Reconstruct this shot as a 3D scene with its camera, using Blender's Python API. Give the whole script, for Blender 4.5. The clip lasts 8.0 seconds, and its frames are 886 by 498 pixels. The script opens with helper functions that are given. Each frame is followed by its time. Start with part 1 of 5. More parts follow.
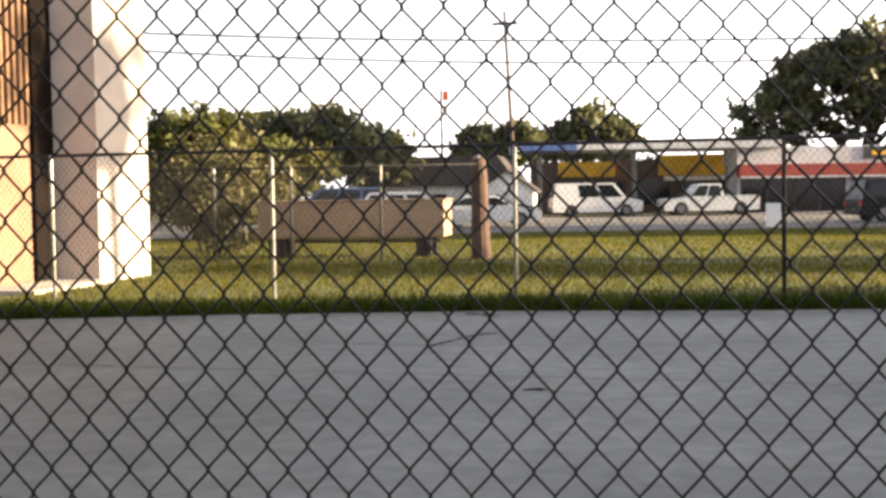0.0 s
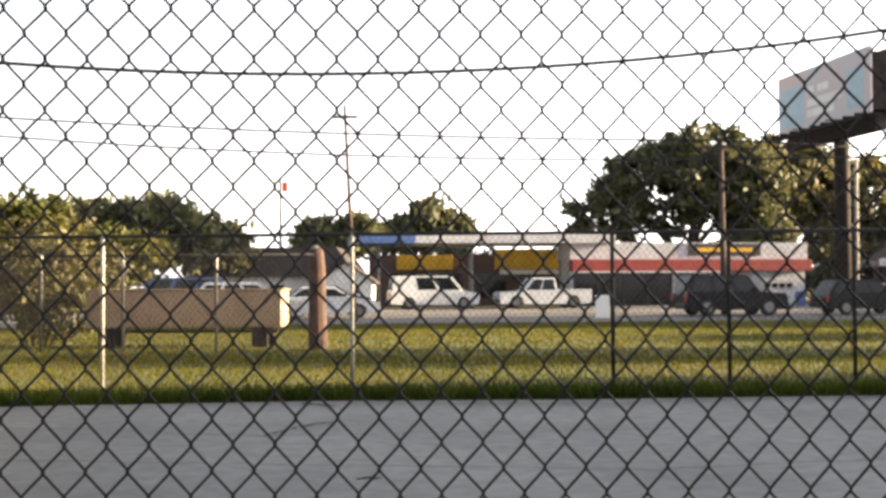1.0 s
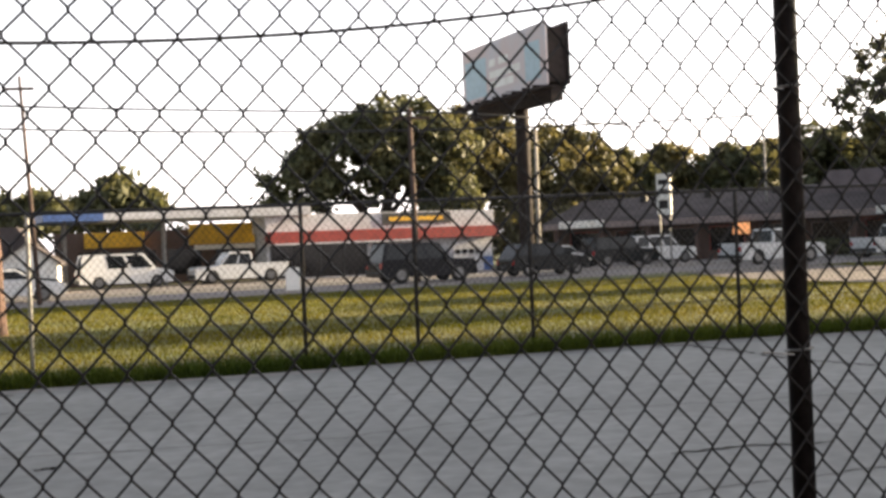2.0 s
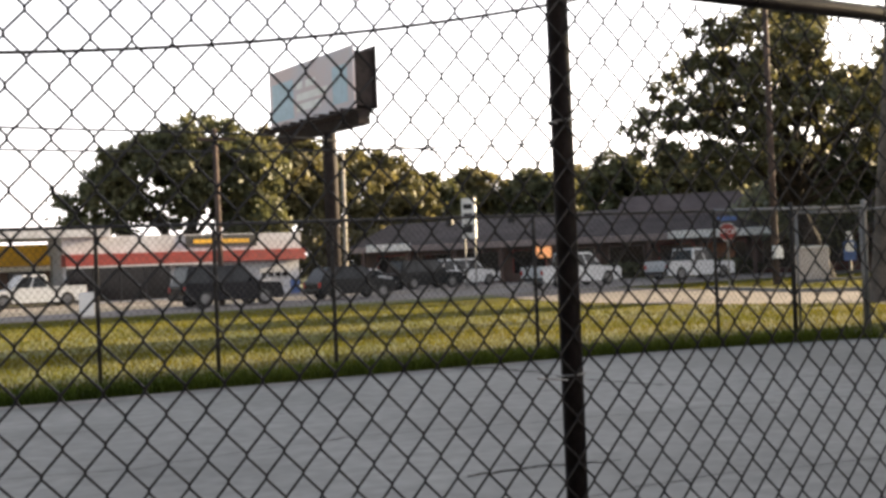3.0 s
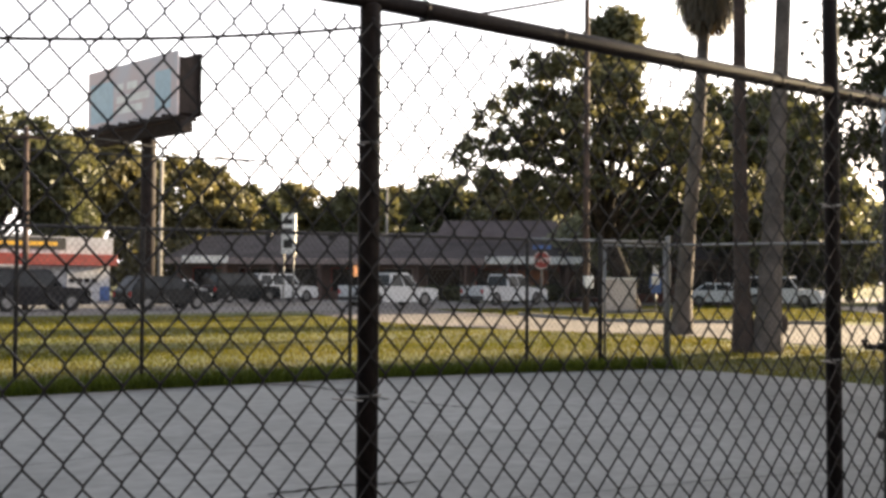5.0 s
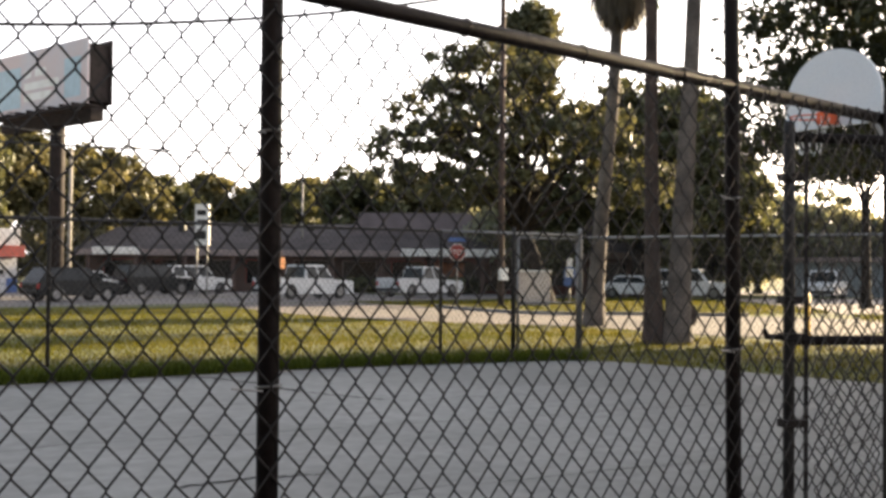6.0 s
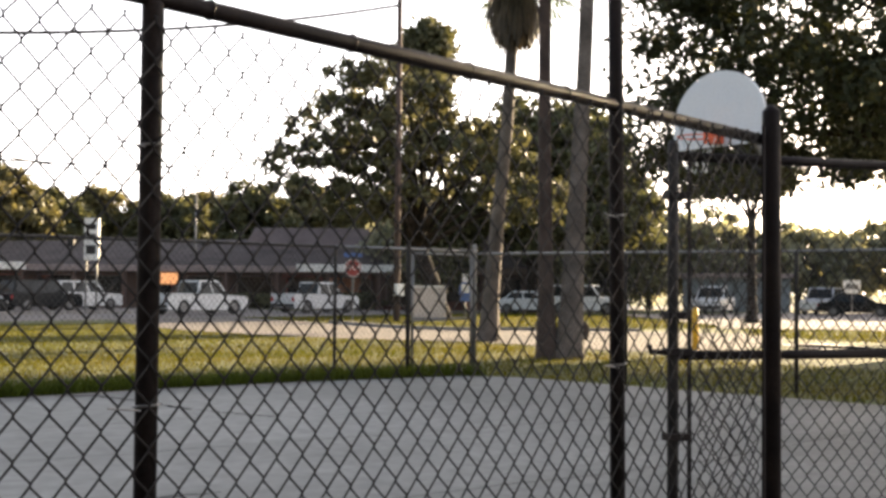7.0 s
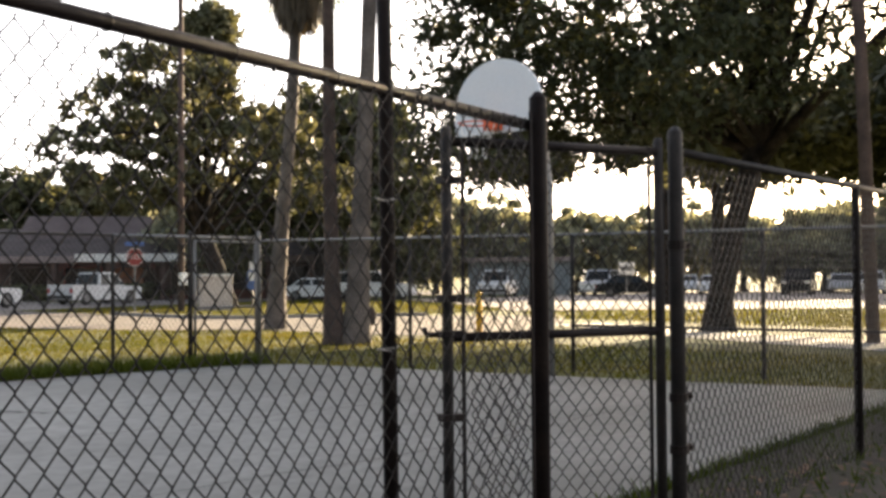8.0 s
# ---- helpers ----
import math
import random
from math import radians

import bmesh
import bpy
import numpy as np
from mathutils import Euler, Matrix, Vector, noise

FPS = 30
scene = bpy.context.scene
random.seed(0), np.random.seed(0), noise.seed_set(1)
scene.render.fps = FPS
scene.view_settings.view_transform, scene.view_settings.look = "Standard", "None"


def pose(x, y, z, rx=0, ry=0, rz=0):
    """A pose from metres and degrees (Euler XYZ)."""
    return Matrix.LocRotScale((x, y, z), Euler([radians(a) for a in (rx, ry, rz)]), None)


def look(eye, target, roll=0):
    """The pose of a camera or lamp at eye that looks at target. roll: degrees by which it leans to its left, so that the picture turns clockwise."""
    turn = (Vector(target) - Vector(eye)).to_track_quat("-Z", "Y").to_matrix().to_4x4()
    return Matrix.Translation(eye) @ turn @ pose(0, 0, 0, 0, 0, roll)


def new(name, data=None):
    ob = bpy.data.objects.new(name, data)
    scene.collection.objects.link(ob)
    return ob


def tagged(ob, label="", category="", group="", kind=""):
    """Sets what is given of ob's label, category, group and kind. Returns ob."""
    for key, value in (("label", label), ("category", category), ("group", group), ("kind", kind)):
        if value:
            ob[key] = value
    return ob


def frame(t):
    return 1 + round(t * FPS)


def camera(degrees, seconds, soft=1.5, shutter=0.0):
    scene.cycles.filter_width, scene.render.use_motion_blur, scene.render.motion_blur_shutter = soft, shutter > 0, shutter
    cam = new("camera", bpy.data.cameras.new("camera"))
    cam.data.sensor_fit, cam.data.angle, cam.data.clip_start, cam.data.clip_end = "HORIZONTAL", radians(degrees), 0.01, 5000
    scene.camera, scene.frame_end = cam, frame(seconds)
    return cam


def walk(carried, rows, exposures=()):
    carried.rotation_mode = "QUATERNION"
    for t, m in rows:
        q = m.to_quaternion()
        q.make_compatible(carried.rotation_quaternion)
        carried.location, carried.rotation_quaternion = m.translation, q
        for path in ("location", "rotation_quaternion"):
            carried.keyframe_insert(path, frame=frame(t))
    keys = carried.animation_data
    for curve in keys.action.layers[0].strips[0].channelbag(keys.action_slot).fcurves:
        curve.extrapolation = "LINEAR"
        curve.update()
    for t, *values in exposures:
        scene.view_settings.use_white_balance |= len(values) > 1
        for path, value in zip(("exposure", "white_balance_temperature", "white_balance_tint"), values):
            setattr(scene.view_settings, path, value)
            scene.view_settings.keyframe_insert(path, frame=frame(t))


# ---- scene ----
EXPOSURES = [(0.0, 1.23), (0.5, 1.35), (1.0, 1.27), (1.5, 1.13), (2.0, 1.11), (3.5, 1.13), (4.0, 1.15), (5.5, 1.23), (6.0, 1.25), (7.0, 1.35), (8.0, 1.39)]
SUN_ELEV, SUN_ROT, SUN, SKY, HAZE, GLOW = 11.0, 79.0, 12.0, 0.1, 0.06, 2.2
cam = camera(41.5, 8.0, soft=3.1)
PATH = [
    (0, (-0.21, -0.224, 1.232), (-0.644, 1.726, 1.139), -0.9),
    (0.5, (-0.237, -0.246, 1.203), (-0.639, 1.713, 1.206), 1.2),
    (1, (-0.184, -0.261, 1.201), (-0.345, 1.732, 1.263), -0.3),
    (1.5, (-0.134, -0.26, 1.196), (-0.007, 1.736, 1.175), -1.2),
    (2, (-0.087, -0.286, 1.208), (0.263, 1.683, 1.21), -2.4),
    (3.5, (-0.024, -0.312, 1.22), (0.748, 1.533, 1.259), -1.2),
    (4, (-0.023, -0.327, 1.223), (0.823, 1.484, 1.275), -0.0),
    (5.5, (0.019, -0.325, 1.218), (1.022, 1.404, 1.266), 0.3),
    (6, (0.033, -0.334, 1.215), (1.105, 1.354, 1.257), 0.5),
    (6.5, (0.046, -0.341, 1.22), (1.185, 1.303, 1.262), 0.6),
    (7, (0.06, -0.344, 1.218), (1.276, 1.242, 1.288), 0.5),
    (7.5, (0.095, -0.358, 1.214), (1.467, 1.097, 1.259), 0.5),
    (8, (0.1125, -0.37, 1.213), (1.5935, 0.973, 1.26), -0.5),
]
walk(cam, [(t, look(eye, target, roll)) for t, eye, target, roll in PATH], EXPOSURES)

# ---- world and sun ----
world = bpy.data.worlds.new("evening_sky")
world.use_nodes = True
scene.world = world
sky = world.node_tree.nodes.new("ShaderNodeTexSky")
sky.sky_type = "NISHITA"
sky.sun_disc = False
sky.sun_elevation, sky.sun_rotation = radians(SUN_ELEV), radians(SUN_ROT)
sky.air_density, sky.dust_density = 1.0, 3.0
back = world.node_tree.nodes["Background"]
back.inputs[1].default_value = SKY
world.node_tree.links.new(sky.outputs[0], back.inputs[0])
haze, both = world.node_tree.nodes.new("ShaderNodeBackground"), world.node_tree.nodes.new("ShaderNodeAddShader")
haze.inputs[0].default_value = (1.0, 0.92, 0.935, 1)
# evening haze: brightest low over the sunward side, fading overhead and behind


def sky_math(operation, *values):
    node = world.node_tree.nodes.new("ShaderNodeMath")
    node.operation = operation
    for slot, value in zip(node.inputs, values):
        if isinstance(value, (int, float)):
            slot.default_value = value
        else:
            world.node_tree.links.new(value, slot)
    return node.outputs[0]


way = world.node_tree.nodes.new("ShaderNodeSeparateXYZ")
world.node_tree.links.new(world.node_tree.nodes.new("ShaderNodeTexCoord").outputs["Generated"], way.inputs[0])
fade = sky_math("EXPONENT", sky_math("MULTIPLY", sky_math("MAXIMUM", way.outputs[2], 0.0), -3.0))
sunward = sky_math("ADD", sky_math("MULTIPLY", way.outputs[0], 0.5 * math.sin(radians(SUN_ROT))), sky_math("MULTIPLY_ADD", way.outputs[1], 0.5 * math.cos(radians(SUN_ROT)), 0.5))
glow = sky_math("MULTIPLY", sky_math("MULTIPLY", fade, sky_math("MAXIMUM", sunward, 0.0)), GLOW)
world.node_tree.links.new(sky_math("ADD", glow, HAZE), haze.inputs[1])
world.node_tree.links.new(back.outputs[0], both.inputs[0])
world.node_tree.links.new(haze.outputs[0], both.inputs[1])
world.node_tree.links.new(both.outputs[0], world.node_tree.nodes["World Output"].inputs[0])
sun = new("sun", bpy.data.lights.new("sun", "SUN"))
sun.data.energy, sun.data.angle, sun.data.color = SUN, radians(0.6), (1.0, 0.78, 0.5)
a, e = radians(SUN_ROT), radians(SUN_ELEV)
sun.matrix_world = look((0, 0, 0), (-math.sin(a) * math.cos(e), -math.cos(a) * math.cos(e), -math.sin(e)))

# ---- materials ----


def material(name, colour, rough=0.7, metal=0.0, vary=0.15, scale=3.0, fine=40.0, bump=0.15, second=None, per="", spec=0.5, dist=0.01, blend=0.0, spread=0.36):
    """Base colour with wear at two scales, fine relief, and an optional second colour laid on in patches."""
    m = bpy.data.materials.new(name)
    m.use_nodes = True
    n, l = m.node_tree.nodes, m.node_tree.links
    b = n["Principled BSDF"]
    b.inputs["Roughness"].default_value, b.inputs["Metallic"].default_value = rough, metal
    b.inputs["Specular IOR Level"].default_value = spec
    co = n.new("ShaderNodeTexCoord")
    big, small = n.new("ShaderNodeTexNoise"), n.new("ShaderNodeTexNoise")
    big.inputs["Scale"].default_value, big.inputs["Detail"].default_value = scale, 5
    small.inputs["Scale"].default_value, small.inputs["Detail"].default_value = fine, 3
    for t in (big, small):
        l.new(co.outputs["Object"], t.inputs["Vector"])
    mix = n.new("ShaderNodeMix")
    mix.data_type = "RGBA"
    other = second or tuple(c * (1 - 2 * vary) for c in colour)
    mix.inputs[6].default_value, mix.inputs[7].default_value = (*colour, 1), (*other, 1)
    ramp = n.new("ShaderNodeMapRange")
    ramp.inputs[1].default_value, ramp.inputs[2].default_value = 0.42 + blend, 0.62 + blend
    l.new(big.outputs["Fac"], ramp.inputs[0])
    l.new(ramp.outputs[0], mix.inputs[0])
    hsv = n.new("ShaderNodeHueSaturation")
    val = n.new("ShaderNodeMapRange")
    val.inputs[1].default_value, val.inputs[2].default_value = 0.3, 0.7
    val.inputs[3].default_value, val.inputs[4].default_value = 1 - vary, 1 + vary
    l.new(small.outputs["Fac"], val.inputs[0])
    if per:
        info = n.new("ShaderNodeObjectInfo" if per == "object" else "ShaderNodeNewGeometry")
        each = n.new("ShaderNodeMapRange")
        each.inputs[3].default_value, each.inputs[4].default_value = 1 - spread, 1 + spread
        l.new(info.outputs["Random" if per == "object" else "Random Per Island"], each.inputs[0])
        mul = n.new("ShaderNodeMath")
        mul.operation = "MULTIPLY"
        l.new(each.outputs[0], mul.inputs[0])
        l.new(val.outputs[0], mul.inputs[1])
        l.new(mul.outputs[0], hsv.inputs["Value"])
    else:
        l.new(val.outputs[0], hsv.inputs["Value"])
    l.new(mix.outputs[2], hsv.inputs["Color"])
    l.new(hsv.outputs[0], b.inputs["Base Color"])
    if bump:
        bm_ = n.new("ShaderNodeBump")
        bm_.inputs["Strength"].default_value, bm_.inputs["Distance"].default_value = bump, dist
        l.new(small.outputs["Fac"], bm_.inputs["Height"])
        l.new(bm_.outputs[0], b.inputs["Normal"])
    return m


def leaf_material(name, colour, second, through_light=0.35, spread=0.36):
    m = material(name, colour, 0.55, vary=0.2, scale=0.35, fine=2.0, bump=0, second=second, per="island", spec=0.25, spread=spread)
    n, l = m.node_tree.nodes, m.node_tree.links
    b = n["Principled BSDF"]
    tr, mix = n.new("ShaderNodeBsdfTranslucent"), n.new("ShaderNodeMixShader")
    tint = n.new("ShaderNodeMix")
    tint.data_type, tint.blend_type = "RGBA", "MULTIPLY"
    tint.inputs[0].default_value = 1.0
    tint.inputs[7].default_value = (1.12, 1.05, 0.72, 1)
    source = b.inputs["Base Color"].links[0].from_socket
    l.new(source, tint.inputs[6])
    l.new(tint.outputs[2], tr.inputs["Color"])
    mix.inputs[0].default_value = through_light
    l.new(b.outputs[0], mix.inputs[1])
    l.new(tr.outputs[0], mix.inputs[2])
    l.new(mix.outputs[0], n["Material Output"].inputs["Surface"])
    return m


def glass_material(name, colour=(0.008, 0.01, 0.012)):
    m = material(name, colour, 0.1, vary=0.05, bump=0, spec=0.2)
    return m


CONCRETE = material("court_concrete", (0.158, 0.164, 0.155), 0.62, spec=0.33, vary=0.2, scale=0.4, fine=6.0, bump=0.25, second=(0.112, 0.118, 0.11))
EDGE = material("edge_concrete", (0.25, 0.235, 0.215), 0.9, vary=0.15, scale=1.5, fine=12.0, second=(0.185, 0.18, 0.17))
CRACK = material("crack_filler", (0.022, 0.02, 0.017), 0.95, fine=60)
GRASS_SOIL = material("turf", (0.082, 0.08, 0.01), 0.95, vary=0.3, scale=0.6, fine=7.0, bump=0.6, second=(0.068, 0.085, 0.014), dist=0.05)
BLADE = leaf_material("grass_blade", (0.084, 0.088, 0.006), (0.12, 0.106, 0.008), 0.35, 0.12)
# shade on the slab edge and verge is put into this darker green
BLADE_SHADED = leaf_material("shaded_grass_blade", (0.04, 0.062, 0.01), (0.068, 0.088, 0.014), 0.3, 0.2)
for blade_material in (BLADE, BLADE_SHADED):
    blade_material.node_tree.nodes["Principled BSDF"].inputs["Specular IOR Level"].default_value = 0.05
DIRT = material("dirt", (0.024, 0.018, 0.013), 0.95, vary=0.3, scale=2.0, fine=30.0, bump=0.6, second=(0.022, 0.023, 0.011))
LITTER = material("dry_leaves", (0.11, 0.06, 0.03), 0.8, vary=0.3, per="island", bump=0)
ASPHALT = material("old_asphalt", (0.15, 0.13, 0.12), 0.9, vary=0.15, scale=0.25, fine=12.0, bump=0.2, second=(0.12, 0.115, 0.11))
LOT = material("lot_pavement", (0.27, 0.225, 0.2), 0.9, vary=0.12, scale=0.2, fine=10.0, bump=0.2, second=(0.24, 0.22, 0.2))
STREET = material("street_pavement", (0.1, 0.079, 0.07), 0.9, vary=0.15, scale=0.25, fine=12.0, bump=0.2, second=(0.085, 0.071, 0.064))
# shade on the shop front and canopy is put into this greyed white
SHOP_WHITE = material("shaded_white_paint", (0.5, 0.51, 0.54), 0.6, vary=0.08, scale=1.0, fine=12, bump=0.08, second=(0.42, 0.42, 0.44))
WALK = material("sidewalk_concrete", (0.45, 0.42, 0.37), 0.9, vary=0.1, scale=1.0, fine=14.0)
BLACK_VINYL = material("black_coated_steel", (0.011, 0.009, 0.0095), 0.55, spec=0.09, vary=0.2, scale=6, fine=90, bump=0.1, second=(0.018, 0.014, 0.013))
WIRE = material("black_coated_wire", (0.011, 0.01, 0.01), 0.5, spec=0.25, vary=0.2, scale=8, bump=0, per="object")
GALV = material("galvanised_steel", (0.2, 0.2, 0.195), 0.5, 0.6, vary=0.15, scale=5, fine=60, bump=0.1, second=(0.2, 0.19, 0.18))
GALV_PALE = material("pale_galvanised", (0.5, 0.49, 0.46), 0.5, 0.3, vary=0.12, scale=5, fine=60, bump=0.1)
GALV_DARK = material("dark_galvanised", (0.032, 0.03, 0.03), 0.6, 0.2, spec=0.25, vary=0.2, scale=5, fine=60, bump=0.1)
FARWIRE = material("weathered_fence_wire", (0.05, 0.048, 0.046), 0.6, 0.3, vary=0.2, bump=0)
WHITE = material("white_paint", (0.8, 0.79, 0.76), 0.55, vary=0.05, scale=1.5, fine=25, bump=0.08, second=(0.7, 0.68, 0.64))
BOARD = material("board_white", (0.64, 0.67, 0.7), 0.45, vary=0.05, scale=3, bump=0.05, second=(0.66, 0.68, 0.7))
STUCCO = material("grey_beige_stucco", (0.50, 0.44, 0.40), 0.9, vary=0.08, scale=1.2, fine=45, bump=0.35)
PEACH = material("peach_stucco", (0.22, 0.13, 0.085), 0.9, vary=0.08, scale=1.2, fine=45, bump=0.35)
BATTEN = material("stained_batten", (0.21, 0.115, 0.06), 0.7, vary=0.2, scale=4, fine=40)
RECESS_SHADE = material("recess_shade_paint", (0.010, 0.007, 0.006), 0.9, bump=0, spec=0.05)
RED = material("red_paint", (0.27, 0.03, 0.022), 0.5, vary=0.12)
ORANGE = material("rim_orange", (0.7, 0.11, 0.03), 0.5, vary=0.1)
YELLOW = material("yellow_panel", (0.75, 0.43, 0.02), 0.5, vary=0.1, scale=1.0)
SLATE = material("slate_wall", (0.2, 0.225, 0.24), 0.8, vary=0.12)
BLUE = material("blue_panel", (0.06, 0.12, 0.32), 0.5, vary=0.12)
STOREFRONT = glass_material("storefront_glass", (0.012, 0.011, 0.012))
ROOFING = material("brown_grey_shingle", (0.06, 0.048, 0.048), 0.9, vary=0.2, scale=1.0, fine=15, bump=0.3)
PLAZA_WALL = material("plaza_wall", (0.1, 0.062, 0.052), 0.85, vary=0.12, scale=0.6, fine=15)
FASCIA = material("plaza_fascia", (0.26, 0.21, 0.2), 0.7, vary=0.1)
BRICK_RED = material("dull_red_brick", (0.12, 0.04, 0.032), 0.85, vary=0.15, scale=1.0, fine=20, second=(0.09, 0.035, 0.03))
SHINGLE_PALE = material("mauve_shingle", (0.13, 0.105, 0.105), 0.9, vary=0.2, scale=0.8, fine=14, bump=0.3, second=(0.1, 0.08, 0.08))
POSTER = material("faded_orange_poster", (0.42, 0.16, 0.08), 0.7, vary=0.3, scale=1.2, second=(0.2, 0.1, 0.07), bump=0)
SIGN_GLOW = material("lit_sign_face", (0.8, 0.35, 0.15), 0.5, bump=0)
SIGN_GLOW.node_tree.nodes["Principled BSDF"].inputs["Emission Color"].default_value = (1.0, 0.42, 0.16, 1)
SIGN_GLOW.node_tree.nodes["Principled BSDF"].inputs["Emission Strength"].default_value = 0.35
BARK = material("oak_bark", (0.03, 0.023, 0.019), 0.95, spec=0.2, vary=0.35, scale=3, fine=18, bump=0.9, dist=0.04)
PALM_BARK = material("palm_bark", (0.13, 0.108, 0.095), 0.95, vary=0.25, scale=2, fine=16, bump=0.7, dist=0.03)
PALM_DARK = material("palm_bark_dark", (0.06, 0.04, 0.033), 0.95, vary=0.25, scale=2, fine=16, bump=0.7, dist=0.03)
FROND = leaf_material("palm_frond", (0.07, 0.11, 0.025), (0.1, 0.13, 0.03), 0.3)
DEADFROND = leaf_material("dead_frond", (0.1, 0.08, 0.058), (0.065, 0.053, 0.04), 0.15)
# the backlit crowns' shade is put into this near-black leaf colour
BACKLIT_LEAF = leaf_material("backlit_oak_leaf", (0.03, 0.034, 0.016), (0.045, 0.05, 0.02), 0.16)
OAK_LEAF = leaf_material("oak_leaf", (0.085, 0.089, 0.05), (0.118, 0.114, 0.06), 0.3)
DEEP_LEAF = leaf_material("deep_green_leaf", (0.082, 0.09, 0.05), (0.12, 0.12, 0.062), 0.35)
OLIVE_LEAF = leaf_material("olive_leaf", (0.11, 0.106, 0.055), (0.155, 0.138, 0.066), 0.35)
LIME_LEAF = leaf_material("lime_leaf", (0.075, 0.082, 0.022), (0.12, 0.11, 0.028), 0.35)
# distance haze is put into this lightened leaf colour
HAZE_LEAF = leaf_material("haze_tinted_leaf", (0.25, 0.26, 0.2), (0.3, 0.3, 0.225), 0.55)
HEDGE_LEAF = leaf_material("hedge_leaf", (0.085, 0.08, 0.035), (0.12, 0.105, 0.045), 0.3)
WOOD_POLE = material("weathered_pole_wood", (0.085, 0.055, 0.045), 0.9, vary=0.25, scale=2, fine=30, bump=0.4)
REDWOOD = material("reddish_post_wood", (0.085, 0.045, 0.032), 0.85, vary=0.25, scale=3, fine=30, bump=0.4)
TAN = material("tan_panel", (0.43, 0.31, 0.21), 0.7, vary=0.1, scale=1.5, fine=20)
CABLE = material("cable_rubber", (0.02, 0.02, 0.02), 0.7, bump=0)
PALE = material("poster_pale", (0.55, 0.52, 0.55), 0.5, vary=0.06, scale=0.3, second=(0.6, 0.48, 0.47), bump=0)
PALE_BLUE = material("poster_blue", (0.42, 0.55, 0.62), 0.5, vary=0.06, bump=0)
STEEL_BROWN = material("brown_steel", (0.03, 0.022, 0.02), 0.8, 0.0, spec=0.25, vary=0.2, bump=0.1)
CONCRETE_POLE = material("pole_concrete", (0.42, 0.39, 0.34), 0.85, vary=0.12, scale=1.5)
TYRE = material("tyre_rubber", (0.015, 0.015, 0.015), 0.9, bump=0)
RIM = material("wheel_rim", (0.16, 0.16, 0.165), 0.4, 0.8, vary=0.1, bump=0)
GLASS = glass_material("car_glass")
LAMP = material("lamp_lens", (0.75, 0.72, 0.66), 0.15, vary=0.05, bump=0)
TAIL = material("tail_lens", (0.4, 0.02, 0.02), 0.2, vary=0.05, bump=0)
TRIM = material("black_plastic_trim", (0.03, 0.03, 0.03), 0.6, bump=0)
PAINTS = {
    "white": material("car_white", (0.6, 0.61, 0.62), 0.25, vary=0.03, bump=0),
    "dark": material("car_dark", (0.004, 0.005, 0.009), 0.22, spec=0.14, vary=0.1, bump=0),
    "charcoal": material("car_charcoal", (0.006, 0.008, 0.01), 0.22, 0.0, spec=0.14, vary=0.1, bump=0),
    "silver": material("car_silver", (0.5, 0.5, 0.51), 0.28, 0.6, vary=0.04, bump=0),
    "blue": material("car_blue", (0.05, 0.09, 0.2), 0.25, 0.2, vary=0.06, bump=0),
}

# ---- builders ----


def thing(name, at=(0, 0, 0), turn=0.0, label="", category="", group="", kind=""):
    ob = new(name)
    ob.empty_display_size = 0.1
    ob.matrix_basis = pose(*at, 0, 0, turn)
    return tagged(ob, label, category, group, kind)


def part(name, bm, mat, parent=None, label="", smooth=False):
    me = bpy.data.meshes.new(name)
    bmesh.ops.recalc_face_normals(bm, faces=bm.faces)
    if smooth:
        for fc in bm.faces:
            fc.smooth = True
    bm.to_mesh(me)
    bm.free()
    me.materials.append(mat)
    ob = new(name, me)
    if parent is not None:
        ob.parent = parent
    return tagged(ob, label)


def shared(name, me, parent, at=(0, 0, 0), turn=0.0):
    ob = new(name, me)
    ob.parent = parent
    ob.matrix_basis = pose(*at, 0, 0, turn)
    return ob


def box(bm, x0, x1, y0, y1, z0, z1, bevel=0.0):
    vs = [bm.verts.new((x, y, z)) for x in (x0, x1) for y in (y0, y1) for z in (z0, z1)]
    fs = [bm.faces.new([vs[i] for i in q]) for q in ((0, 1, 3, 2), (4, 6, 7, 5), (0, 4, 5, 1), (2, 3, 7, 6), (0, 2, 6, 4), (1, 5, 7, 3))]
    if bevel:
        es = list({ed for fc in fs for ed in fc.edges})
        bmesh.ops.bevel(bm, geom=es, offset=bevel, segments=2, affect="EDGES", profile=0.6)
    return bm


def tube(bm, pts, radii, sides=8, caps=True):
    pts = [Vector(p) for p in pts]
    if not hasattr(radii, "__len__"):
        radii = [radii] * len(pts)
    rings, ref = [], None
    for i, p in enumerate(pts):
        d = (pts[min(i + 1, len(pts) - 1)] - pts[max(i - 1, 0)]).normalized()
        if ref is None:
            ref = d.orthogonal().normalized()
        u = (ref - d * ref.dot(d)).normalized()
        ref, v = u, d.cross(u)
        rings.append([bm.verts.new(p + (u * math.cos(k * 2 * math.pi / sides) + v * math.sin(k * 2 * math.pi / sides)) * radii[i]) for k in range(sides)])
    for ra, rb in zip(rings, rings[1:]):
        for k in range(sides):
            bm.faces.new((ra[k], ra[(k + 1) % sides], rb[(k + 1) % sides], rb[k]))
    if caps:
        bm.faces.new(rings[0][::-1])
        bm.faces.new(rings[-1])
    return bm


